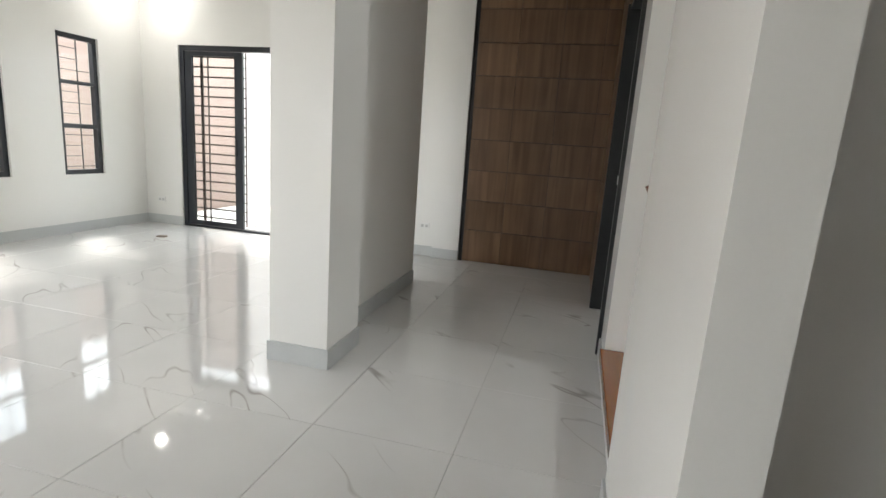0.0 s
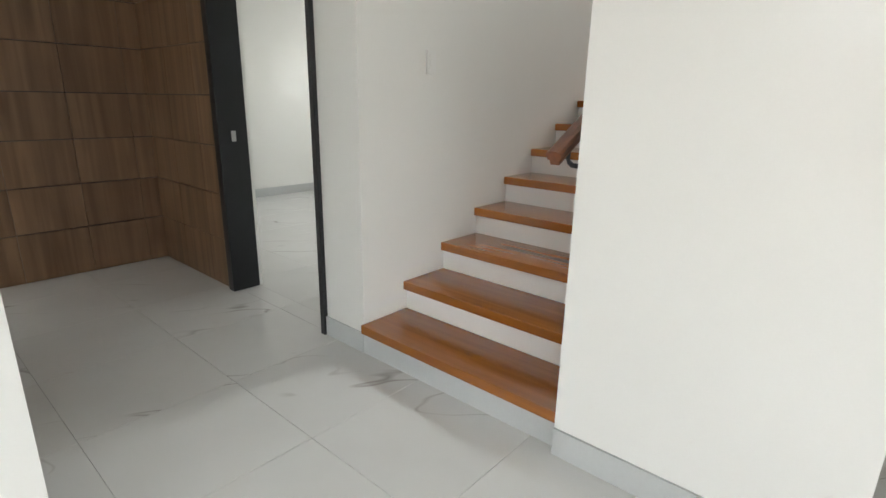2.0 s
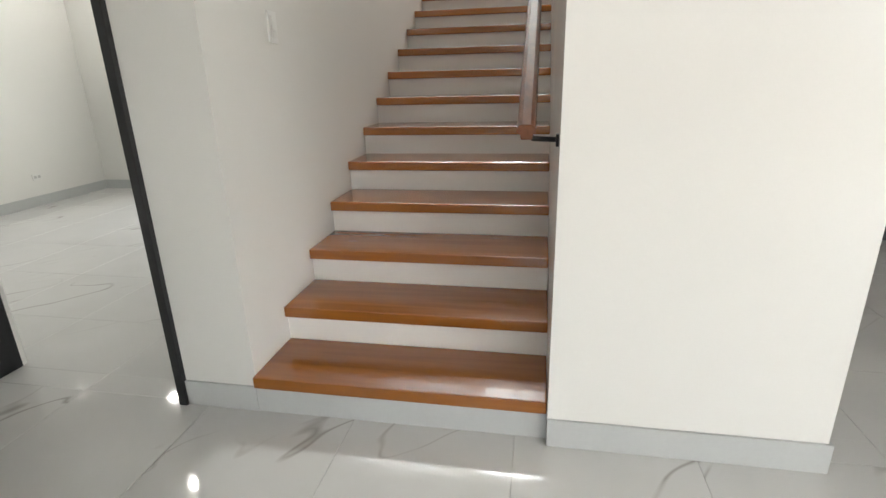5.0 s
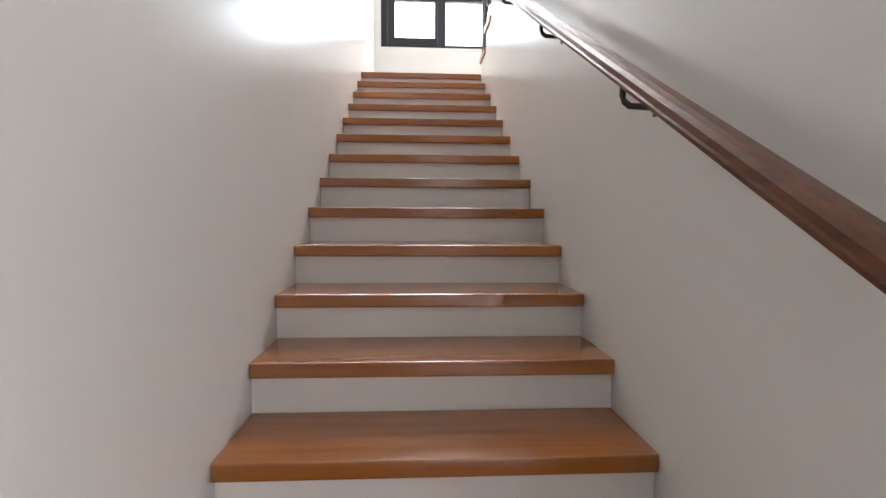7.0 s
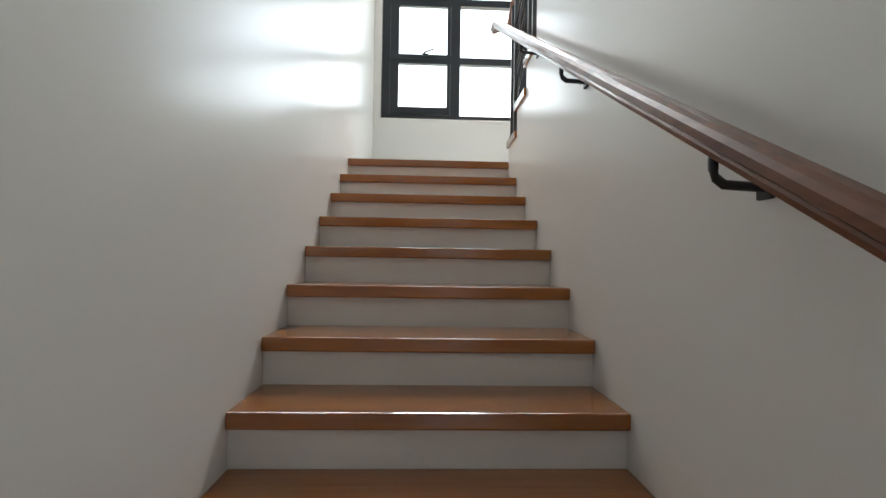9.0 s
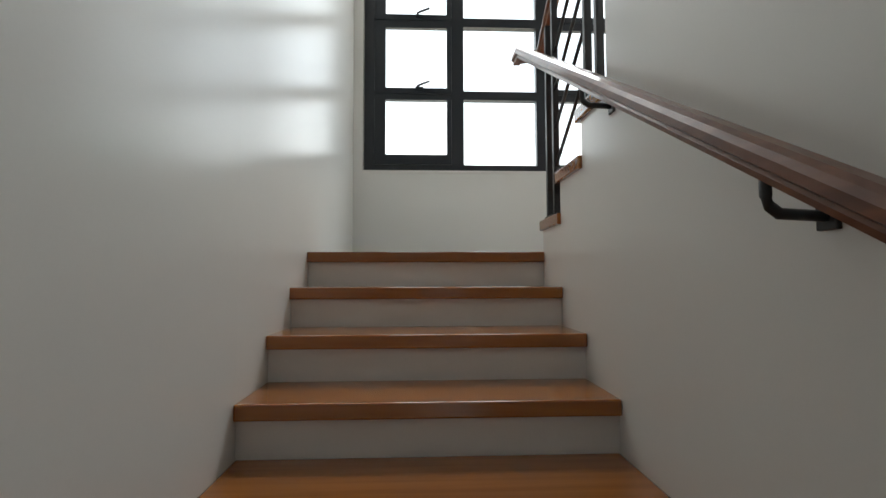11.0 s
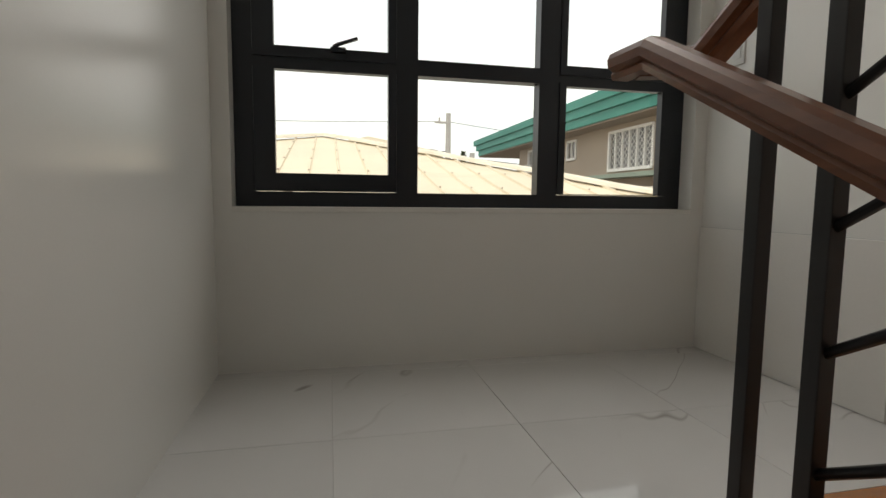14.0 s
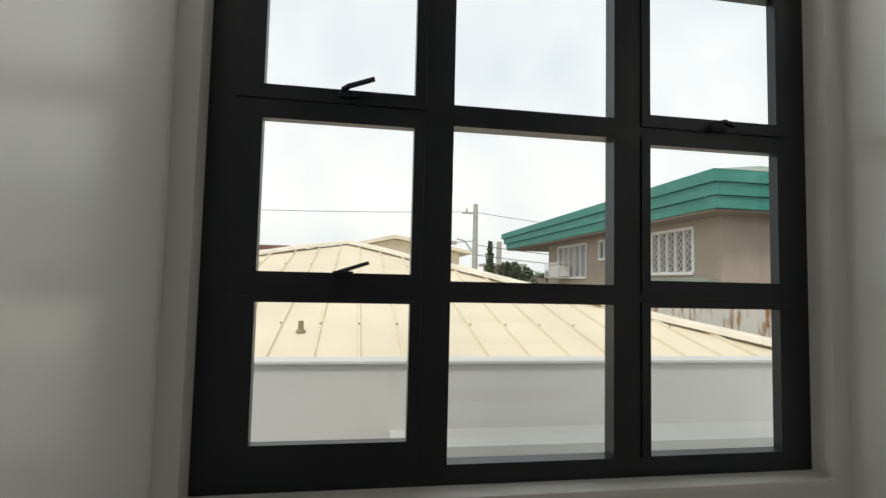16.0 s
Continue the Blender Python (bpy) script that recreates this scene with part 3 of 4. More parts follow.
wall_plate("light_switch", "white three-gang light switch on stairwell wall", 0.755, STAIR_L, 1.535, 0.07, 0.125, (0, -1), [(0, d, 0.03, 0.026, PLASTIC) for d in (-0.034, 0, 0.034)])
wall_plate("light_switch", "white light switch on the landing wall", 6.71, 0.94, 4.395, 0.075, 0.125, (0, 1), [(0, 0.0, 0.036, 0.065, PLASTIC)])
wall_plate("outlet", "white double outlet above the baseboard", -5.25, NORTH, 0.315, 0.115, 0.07, (0, -1), [(-0.025, 0, 0.03, 0.03, GREYPLASTIC), (0.025, 0, 0.03, 0.03, GREYPLASTIC)])
wall_plate("outlet", "white double outlet above the baseboard", -1.645, NORTH, 0.345, 0.115, 0.07, (0, -1), [(-0.025, 0, 0.03, 0.03, GREYPLASTIC), (0.025, 0, 0.03, 0.03, GREYPLASTIC)])
wall_plate("outlet", "white double outlet on the bedroom wall", 3.55, 8.0, 0.33, 0.115, 0.07, (0, -1), [(-0.025, 0, 0.03, 0.03, GREYPLASTIC), (0.025, 0, 0.03, 0.03, GREYPLASTIC)])


# ---- downlights ----
def downlight(x, y, power=1.0):
    e = base_empty("downlight", x, y, CEILING - 0.012)
    tagged(e, "round white recessed ceiling downlight, lit", "lamp", "downlights")
    bm = bmesh.new()
    bmesh.ops.create_cone(bm, cap_ends=True, segments=24, radius1=0.085, radius2=0.09, depth=0.012, matrix=Matrix.Translation((x, y, CEILING - 0.006)))
    finish(bm, "ring", PLASTIC, e, (x, y, CEILING - 0.006))
    bm = bmesh.new()
    bmesh.ops.create_cone(bm, cap_ends=True, segments=24, radius1=0.065, radius2=0.065, depth=0.004, matrix=Matrix.Translation((x, y, CEILING - 0.015)))
    finish(bm, "lens", LAMP, e, (x, y, CEILING - 0.015))
    lamp = new("downlight_beam", bpy.data.lights.new("downlight_beam", "AREA"))
    lamp.data.shape, lamp.data.size, lamp.data.energy, lamp.data.color = "DISK", 0.09, DOWN * power, (1.0, 0.97, 0.93)
    lamp.location = (x, y, CEILING - 0.022)
    return e


for x, y, p in ((-5.05, 5.6, 0.06), (4.0, 7.25, 0.05), (2.57, 5.9, 0.05)):
    downlight(x, y, p)


# ---- wood cladding of the hall ----
clad = base_empty("wood_cladding", -0.5, NORTH, 0)
tagged(clad, "brown wood-grain panels with dark grooves covering the hall corner", "wall cladding")
boxes("backing", BLACK, [(-1.19, 0.25, NORTH - 0.010, NORTH, 0, CEILING), (0.24, 0.25, 4.80, NORTH - 0.010, 0, CEILING)], clad)
boxes("edge_strip", BLACK, [(-1.22, -1.18, NORTH - 0.035, NORTH, 0, CEILING)], clad, bevel=0.002)
PW, PH, GAP = 0.445, 0.329, 0.006


def panel_mesh(sx, sy, sz):
    bm = bmesh.new()
    add_box(bm, -sx / 2, sx / 2, -sy / 2, sy / 2, 0, sz, bevel=0.002)
    bmesh.ops.recalc_face_normals(bm, faces=bm.faces)
    me = bpy.data.meshes.new("panel")
    bm.to_mesh(me)
    bm.free()
    me.materials.append(PANEL)
    return me


cells = {}


def panel(x, y, z, sx, sy, sz):
    key = (round(sx, 3), round(sy, 3), round(sz, 3))
    if key not in cells:
        cells[key] = panel_mesh(sx, sy, sz)
    o = new("panel", cells[key])
    o.parent = clad
    o.location = Vector((x, y, z)) - clad.location


edges = [-1.18, -0.754, -0.315, 0.09, 0.228]
for r in range(9):
    z0 = 0.034 + PH * (r - 0) if r else 0.004
    z1 = min(0.034 + PH * (r + 1) - GAP, CEILING - 0.002)
    for a, b in zip(edges, edges[1:]):
        panel((a + b) / 2, NORTH - 0.018, z0, b - a - 0.002, 0.016, z1 - z0)
    for a, b in ((4.842, 5.10), (5.10, 5.545), (5.545, 5.972)):
        panel(0.232, (a + b) / 2, z0, 0.016, b - a - 0.002, z1 - z0)

# ---- doorway to the room ----
door = base_empty("door_1", 0.32, 4.27, 0)
structure(door, "black-framed open doorway to a white room")
boxes("jamb", BLACK, [(0.205, 0.405, 4.765, 4.838, 0, 2.40)], door, bevel=0.003)
boxes("jamb", BLACK, [(0.225, 0.405, 3.720, 3.757, 0, 2.40)], door, bevel=0.003)
boxes("head", BLACK, [(0.225, 0.405, 3.757, 4.765, 2.36, 2.40)], door, bevel=0.003)
boxes("strike_plate", STEEL, [(0.29, 0.32, 4.760, 4.765, 1.05, 1.12)], door, bevel=0.001)
structure(boxes("trim", PAINT, [(0.405, 0.43, 4.77, 4.86, 0, 2.44)]), "white door trim")


# ---- narrow windows of the living room ----
def narrow_window(n, y0, y1):
    z0, z1 = 0.655, 2.17
    e = base_empty(f"window_{n}", WEST - 0.08, (y0 + y1) / 2, z0)
    structure(e, "narrow black-framed window with thin security grille")
    rws = [(z0 + 0.05, 1.165), (1.215, 1.64), (1.68, z1 - 0.05)]
    wall("frame", "x", WEST - 0.09, WEST - 0.03, y0, y1, z0, z1, [(y0 + 0.05, y1 - 0.05, a, b) for a, b in rws], DARKFRAME, e)
    for a, b in rws:
        g = boxes("pane", GLASS, [(WEST - 0.06, WEST - 0.055, y0 + 0.05, y1 - 0.05, a, b)], e)
        g.visible_shadow = False
    grille = []
    for i in range(13):
        z = z0 + 0.08 + i * 0.118
        grille.append((WEST - 0.125, WEST - 0.117, y0 + 0.02, y1 - 0.02 if i % 3 == 0 else y1 - 0.16, z - 0.004, z + 0.004))
    grille.append((WEST - 0.127, WEST - 0.115, y1 - 0.18, y1 - 0.172, z0 + 0.02, z1 - 0.02))
    boxes("grille", BLACK, grille, e)


narrow_window(2, 4.89, 5.39)
narrow_window(3, 3.83, 4.33)

# ---- sliding door ----
sl = base_empty("sliding_door", -4.06, NORTH + 0.08, 0)
tagged(sl, "black aluminium sliding door with security bars, half open", "door")
wall("frame", "y", NORTH + 0.02, NORTH + 0.12, -4.93, -3.2, 0.0, 2.24, [(-4.87, -3.26, 0.03, 2.18)], DARKFRAME, sl)
wall("leaf", "y", NORTH + 0.03, NORTH + 0.065, -4.865, -4.05, 0.035, 2.175, [(-4.765, -4.16, 0.09, 2.125)], DARKFRAME, sl)
g = boxes("pane", GLASS, [(-4.765, -4.16, NORTH + 0.045, NORTH + 0.05, 0.09, 2.125)], sl)
g.visible_shadow = False
boxes("pull", BLACK, [(-4.15, -4.125, NORTH + 0.01, NORTH + 0.03, 0.95, 1.15)], sl, bevel=0.003)
bars = [(-4.86, -4.07, NORTH + 0.13, NORTH + 0.14, 0.12 + i * 0.118 - 0.009, 0.12 + i * 0.118 + 0.009) for i in range(18)]
bars += [(x, x + 0.014, NORTH + 0.128, NORTH + 0.142, 0.04, 2.18) for x in (-4.70, -4.62, -4.08)]
bars += [(-4.72, -4.69, NORTH + 0.125, NORTH + 0.145, 0.04, 2.18)]
boxes("security_bars", material("bronze_bars", (0.05, 0.033, 0.026), 0.45), bars, sl)

# floor drain
bm = bmesh.new()
bmesh.ops.create_cone(bm, cap_ends=True, segments=20, radius1=0.06, radius2=0.055, depth=0.006, matrix=Matrix.Translation((-4.6, 5.28, 0.004)))
tagged(finish(bm, "floor_drain", material("bronze_drain", (0.16, 0.11, 0.07), 0.4, metal=0.7), None, (-4.6, 5.28, 0.001)), "small round bronze drain cover in the floor", "drain")

# ---- kitchen cabinets ----
KX = 2.95


def base_cabinet(y0, y1):
    e = base_empty("base_cabinet", KX + 0.3, (y0 + y1) / 2, 0)
    tagged(e, "charcoal base cabinet with a slim steel handle", "cabinet", "kitchen base cabinets")
    boxes("body", CABINET, [(KX + 0.02, KX + 0.65, y0 + 0.001, y1 - 0.001, 0.09, 0.89), (KX + 0.06, KX + 0.65, y0 + 0.001, y1 - 0.001, 0, 0.09)], e)
    boxes("door", CABINET, [(KX, KX + 0.019, y0 + 0.003, y1 - 0.003, 0.095, 0.885)], e, bevel=0.002)
    boxes("handle", STEEL, [(KX - 0.03, KX - 0.018, y0 + 0.12, y1 - 0.12, 0.835, 0.847), (KX - 0.02, KX, y0 + 0.15, y0 + 0.16, 0.836, 0.846), (KX - 0.02, KX, y1 - 0.16, y1 - 0.15, 0.836, 0.846)], e, bevel=0.002)


def wall_cabinet(y0, y1):
    e = base_empty("wall_cabinet", KX + 0.45, (y0 + y1) / 2, 1.59)
    tagged(e, "charcoal wall cabinet above the counter", "cabinet", "kitchen wall cabinets")
    boxes("body", CABINET, [(KX + 0.30, KX + 0.70, y0 + 0.001, y1 - 0.001, 1.62, 2.5)], e)
    boxes("door", CABINET, [(KX + 0.28, KX + 0.299, y0 + 0.003, y1 - 0.003, 1.64, 2.5)], e, bevel=0.002)
    boxes("handle", STEEL, [(KX + 0.255, KX + 0.265, y0 + 0.1, y1 - 0.1, 1.675, 1.687), (KX + 0.262, KX + 0.282, y0 + 0.12, y0 + 0.13, 1.676, 1.686)], e, bevel=0.002)


for i in range(4):
    base_cabinet(0.74 - 0.62 * (i + 1), 0.74 - 0.62 * i)
    wall_cabinet(0.74 - 0.62 * (i + 1), 0.74 - 0.62 * i)
tagged(boxes("countertop", GRANITE, [(KX - 0.02, KX + 0.70, -1.76, 0.76, 0.892, 0.95)], bevel=0.004), "polished black granite kitchen countertop", "countertop")
sh = tagged(boxes("open_shelf", PANEL, [(KX + 0.36, KX + 0.69, -0.55, 0.74, 1.28, 1.305), (KX + 0.36, KX + 0.69, -0.04, -0.01, 1.305, 1.615)], bevel=0.002), "wooden open shelf lit by a warm strip", "shelf")
led = base_empty("strip_light", KX + 0.5, 0.3, 1.6)
tagged(led, "warm light strip under the wall cabinets", "lamp")
boxes("strip", WARMLED, [(KX + 0.50, KX + 0.53, -0.005, 0.70, 1.606, 1.618), (KX + 0.50, KX + 0.53, -0.55, -0.045, 1.606, 1.618)], led)
sk = base_empty("soap_dish", KX + 0.25, 0.34, 0.95)
tagged(sk, "small white plastic dish on the countertop", "dish")
boxes("dish", PLASTIC, [(KX + 0.18, KX + 0.30, 0.26, 0.42, 0.951, 0.985)], sk, bevel=0.01)

# ---- wainscot on the landing wall ----
wains = base_empty("wainscot", 6.2, 0.94, LAND)
structure(wains, "white panels with dark joints along the landing wall")
boxes("backing", GROUT, [(5.24, 6.898, 0.94, 0.944, LAND, 3.545)], wains)
bm = bmesh.new()
add_box(bm, -0.163, 0.163, -0.004, 0.004, 0, 0.648, bevel=0.001)
me = bpy.data.meshes.new("panel")
bmesh.ops.recalc_face_normals(bm, faces=bm.faces)
bm.to_mesh(me)
bm.free()
me.materials.append(RISER)
for i in range(5):
    o = new("panel", me)
    o.parent = wains
    o.location = Vector((6.734 - 0.3295 * i, 0.947, LAND + 0.003)) - wains.location


# ---- outside ----
GZ = -0.35
structure(boxes("ground", GROUND, [(-400, 600, -500, 500, GZ - 0.3, GZ)]), "dusty grey-brown ground")
structure(boxes("courtyard_wall", WHITEWALL, [(-9.0, -3.62, 8.2, 8.35, GZ, 3.2), (-4.12, -1.3, 8.05, 8.2, GZ, 3.3)]), "white courtyard wall beyond the sliding door")
structure(boxes("courtyard_wall_west", PINKWALL, [(-8.2, -8.05, -3, 8.2, GZ, 2.6)]), "pinkish boundary wall")
structure(boxes("courtyard_wall_pink", PINKWALL, [(-8.05, -5.6, 8.0, 8.19, GZ, 3.1)]), "pinkish plastered wall beyond the bars")
structure(boxes("porch", CONCRETE, [(-5.6, -2.4, NORTH + 0.15, 8.0, GZ, -0.03)]), "concrete porch slab at the sliding door")
bm = bmesh.new()
rnd = random.Random(4)
for i in range(420):
    x, y, r = rnd.uniform(-4.3, -2.6), rnd.uniform(6.2, 7.9), rnd.uniform(0.02, 0.05)
    m = Matrix.Translation((x, y, -0.03 + r * 0.35)) @ Matrix.Diagonal((r, r * rnd.uniform(0.6, 1), r * 0.5, 1))
    bmesh.ops.create_icosphere(bm, subdivisions=1, radius=1, matrix=m)
tagged(finish(bm, "pebbles", PEBBLE, None, (-3.4, 7.0, -0.03)), "mixed brown and white pebbles on the porch", "pebbles", kind="stuff")

# parapet of the neighbouring roof
structure(boxes("parapet", PARAPET, [(9.30, 9.45, -4.6, 9.0, GZ, 3.68), (9.26, 9.49, -4.6, 9.0, 3.68, 3.705)], bevel=0.005), "light grey gutter wall of the neighbouring house")
structure(boxes("canopy", PARAPET, [(8.85, 9.30, -4.6, 2.5, 3.05, 3.17)], bevel=0.005), "light grey concrete ledge along the gutter wall")

# cream hip roof
EX, EZ, AX, AZ = 9.45, 3.45, 17.0, 5.13
roof = base_empty("hip_roof", 13.0, 3.0, EZ)
tagged(roof, "cream corrugated metal hip roof with rust spots", "roof")
AY = 3.0
SLOPE = (AZ - EZ) / (AX - EX)
HIP = 7.0


def roof_point(x, y, up=0.0):
    return (x, y, EZ + SLOPE * (x - EX) + up)


bm = bmesh.new()
y_lo, y_hi = AY - 5.6, AY + HIP
v = [bm.verts.new(p) for p in (roof_point(EX, y_lo), roof_point(EX, y_hi), roof_point(AX, AY + 0.02), roof_point(AX, AY - 0.02), (AX + 8, AY + 0.0, AZ - 0.1), (AX + 8, y_lo, EZ), (AX + 8, y_hi, EZ))]
bm.faces.new([v[0], v[3], v[2], v[1]])
bm.faces.new([v[0], v[5], v[4], v[3]])
bm.faces.new([v[1], v[2], v[4], v[6]])
finish(bm, "sheet", CREAMROOF, roof, (EX, AY, EZ))
ribs = bmesh.new()
screws = bmesh.new()
y = y_lo + 0.3
while y < y_hi - 0.2:
    top = AX - abs(y - AY) / (5.6 if y < AY else HIP) * (AX - EX)
    n = Vector((-SLOPE, 0, 1)).normalized()
    a, b = Vector(roof_point(EX, y)), Vector(roof_point(top, y))
    w = Vector((0, 0.022, 0))
    q = [ribs.verts.new(p) for p in (a - w, a + w, a + w * 0.5 + n * 0.03, a - w * 0.5 + n * 0.03, b - w, b + w, b + w * 0.5 + n * 0.03, b - w * 0.5 + n * 0.03)]
    for f in ((0, 1, 2, 3), (4, 7, 6, 5), (0, 4, 5, 1), (1, 5, 6, 2), (2, 6, 7, 3), (3, 7, 4, 0)):
        ribs.faces.new([q[i] for i in f])
    x = EX + 0.5
    while x < top:
        bmesh.ops.create_icosphere(screws, subdivisions=1, radius=0.014, matrix=Matrix.Translation(Vector(roof_point(x, y)) + n * 0.035))
        x += 1.1
    y += 0.42
tagged(finish(ribs, "ribs", CREAMROOF, roof, (EX, AY, EZ)), kind="stuff")
tagged(finish(screws, "screws", material("rusty_screws", (0.16, 0.10, 0.06), 0.8), roof, (EX, AY, EZ)), kind="stuff")
RP = [(-0.13, 0.0), (0.13, 0.0), (0.10, 0.05), (0.03, 0.075), (-0.03, 0.075), (-0.10, 0.05)]
RIDGE = material("cream_ridge_cap", (0.70, 0.64, 0.52), 0.6, vary=0.18, scale=2.5)
for y in (y_lo, y_hi):
    pts = []
    for i in range(9):
        f = i / 8
        pts.append((EX + (AX - EX) * f, y + (AY - y) * f, EZ + (AZ - EZ) * f + 0.01 + (0.02 if i % 2 else 0)))
    sweep("ridge_cap", RIDGE, RP, pts, roof)
bm = bmesh.new()
px = Vector(roof_point(10.85, 3.35))
bmesh.ops.create_cone(bm, cap_ends=True, segments=16, radius1=0.03, radius2=0.028, depth=0.12, matrix=Matrix.Translation(px + Vector((0, 0, 0.06))))
bmesh.ops.create_cone(bm, cap_ends=True, segments=16, radius1=0.055, radius2=0.03, depth=0.04, matrix=Matrix.Translation(px + Vector((0, 0, 0.02))))
finish(bm, "vent_pipe", material("weathered_vent", (0.24, 0.19, 0.12), 0.7, vary=0.2, scale=9), roof, tuple(px))

# second cream gable behind
gable = base_empty("gable_house", 26, 3.2, GZ)
tagged(gable, "cream gabled house behind the hip roof", "house")
prism("wall", RIDGE, [(-1.0, GZ), (3.6, GZ), (3.6, 5.35), (1.46, 5.84), (-1.0, 5.42)], "x", 24.2, 32, gable, (26, 1.4, GZ))
prism("roof", RIDGE, [(-1.4, 5.36), (1.46, 5.86), (4.0, 5.28), (4.0, 5.40), (1.46, 5.99), (-1.4, 5.48)], "x", 23.8, 32, gable, (28, 2.45, 5.45))

# red roof far away
red = base_empty("red_roof_house", 47, 9, GZ)
tagged(red, "far house with a dark red tiled roof", "house")
boxes("wall", BEIGE, [(45.5, 52, 7.2, 13.5, GZ, 6.0)], red)
prism("roof", BRICKROOF, [(6.6, 5.8), (7.0, 6.75), (13.6, 6.75), (14.2, 5.8)], "x", 45, 52.5, red, (48, 10, 5.8))

# house with green eaves
gh = base_empty("green_eaved_house", 22, -9, GZ)
tagged(gh, "beige two-storey house with stepped green eaves and grilled windows", "house")
HX0, HX1, HY0, HY1 = 16.7, 28.5, -14.0, -6.2
FZ0, FZ1 = 6.2, 7.12
wins = [(24.4, 27.3, 4.62, 5.98), (22.55, 23.3, 5.3, 5.98), (17.8, 20.2, 4.72, 5.95)]
wall("wall", "y", HY1 - 0.2, HY1, HX0, HX1, GZ, FZ0, wins, BEIGE, gh)
wall("wall", "x", HX0, HX0 + 0.2, HY0, HY1 - 0.2, GZ, FZ0, [(-9.2, -7.6, 4.5, 6.0)], BEIGE, gh)
boxes("wall", BEIGE, [(HX1 - 0.2, HX1, HY0, HY1 - 0.2, GZ, FZ0), (HX0 + 0.2, HX1 - 0.2, HY0, HY0 + 0.2, GZ, FZ0)], gh)
OV = 0.85
boxes("soffit", SOFFIT, [(HX0 - OV + 0.2, HX1 + 4.6, HY0 - OV, HY1 + OV - 0.15, FZ0 - 0.06, FZ0 - 0.005)], gh)
for i in range(3):
    o = 0.07 * i
    z0, z1 = FZ0 + 0.305 * i, FZ0 + 0.305 * (i + 1) - 0.008
    x0, x1, y0, y1 = HX0 - OV - o + 0.1, HX1 + 4.6 + o * 4, HY0 - OV - o, HY1 + OV + o - 0.1
    bm = bmesh.new()
    for (a, b, c, d) in ((x0, x1, y1 - 0.12, y1), (x0, x0 + 0.12, y0, y1 - 0.12), (x1 - 0.12, x1, y0, y1 - 0.12)):
        add_box(bm, a, b, c, d, z0, z1, bevel=0.012)
    finish(bm, "fascia", GREEN, gh, (x0, y1, z0))
bm = bmesh.new()
x0, x1, y0, y1, z = HX0 - OV - 0.05, HX1 + 4.7, HY0 - OV, HY1 + OV, FZ1 - 0.03
cx0, cx1, cy = HX0 + 3.2, HX1 - 2.0, (HY0 + HY1) / 2
v = [bm.verts.new(p) for p in ((x0, y0, z), (x1, y0, z), (x1, y1, z), (x0, y1, z), (cx0, cy, z + 1.25), (cx1, cy, z + 1.25))]
for f in ((0, 1, 5, 4), (1, 2, 5), (2, 3, 4, 5), (3, 0, 4), (0, 3, 2, 1)):
    bm.faces.new([v[i] for i in f])
finish(bm, "roof", GREENROOF, gh, (22, -10, z))
for i, (a, b, c, d) in enumerate(wins):
    boxes("window_pane", CURTAIN, [(a, b, HY1 - 0.14, HY1 - 0.10, c, d)], gh)
    fr = [(a - 0.04, a + 0.05, HY1 - 0.05, HY1 + 0.04, c, d), (b - 0.05, b + 0.04, HY1 - 0.05, HY1 + 0.04, c, d), (a, b, HY1 - 0.05, HY1 + 0.04, d - 0.05, d + 0.03), (a, b, HY1 - 0.05, HY1 + 0.06, c - 0.06, c + 0.03)]
    n = 6 if i == 2 else (5 if i == 0 else 2)
    for k in range(1, n):
        u = a + (b - a) * k / n
        fr.append((u - 0.03, u + 0.03, HY1 - 0.04, HY1 + 0.03, c, d))
    boxes("window_frame", WHITEMETAL, fr, gh)
    if i != 1:
        bm = bmesh.new()
        step = 0.2
        u = a - (d - c)
        while u < b:
            for s in (1, -1):
                p0 = [u, c] if s == 1 else [u, d]
                p1 = [u + (d - c), d] if s == 1 else [u + (d - c), c]
                t0, t1 = max(0, (a - u) / (d - c)), min(1, (b - u) / (d - c))
                if t1 > t0:
                    q0 = (p0[0] + (p1[0] - p0[0]) * t0, p0[1] + (p1[1] - p0[1]) * t0)
                    q1 = (p0[0] + (p1[0] - p0[0]) * t1, p0[1] + (p1[1] - p0[1]) * t1)
                    w = 0.008
                    vv = [bm.verts.new((q[0], HY1 + dy, q[1] + dz)) for q in (q0, q1) for dy, dz in ((-0.02, -w), (-0.02, w), (-0.006, w), (-0.006, -w))]
                    for f in ((0, 1, 5, 4), (1, 2, 6, 5), (2, 3, 7, 6), (3, 0, 4, 7)):
                        bm.faces.new([vv[k] for k in f])
            u += step
        tagged(finish(bm, "grille", WHITEMETAL, gh, (a, HY1, c)), kind="stuff")
boxes("sill", GREENROOF, [(16.9, 21.5, HY1, HY1 + 0.5, 4.42, 4.55)], gh, bevel=0.01)
boxes("window_pane", CURTAIN, [(HX0 + 0.08, HX0 + 0.12, -9.2, -7.6, 4.5, 6.0)], gh)
boxes("window_frame", WHITEMETAL, [(HX0 - 0.03, HX0 + 0.05, y, y + 0.07, 4.5, 6.0) for y in (-9.2, -8.7, -8.15, -7.67)], gh)
ac = base_empty("air_conditioner", 26.6, HY1 + 0.35, 4.6)
tagged(ac, "white caged air conditioner on the beige house", "air conditioner")
boxes("body", PLASTIC, [(25.9, 27.0, HY1 + 0.04, HY1 + 0.55, 4.66, 5.1)], ac, bevel=0.02)
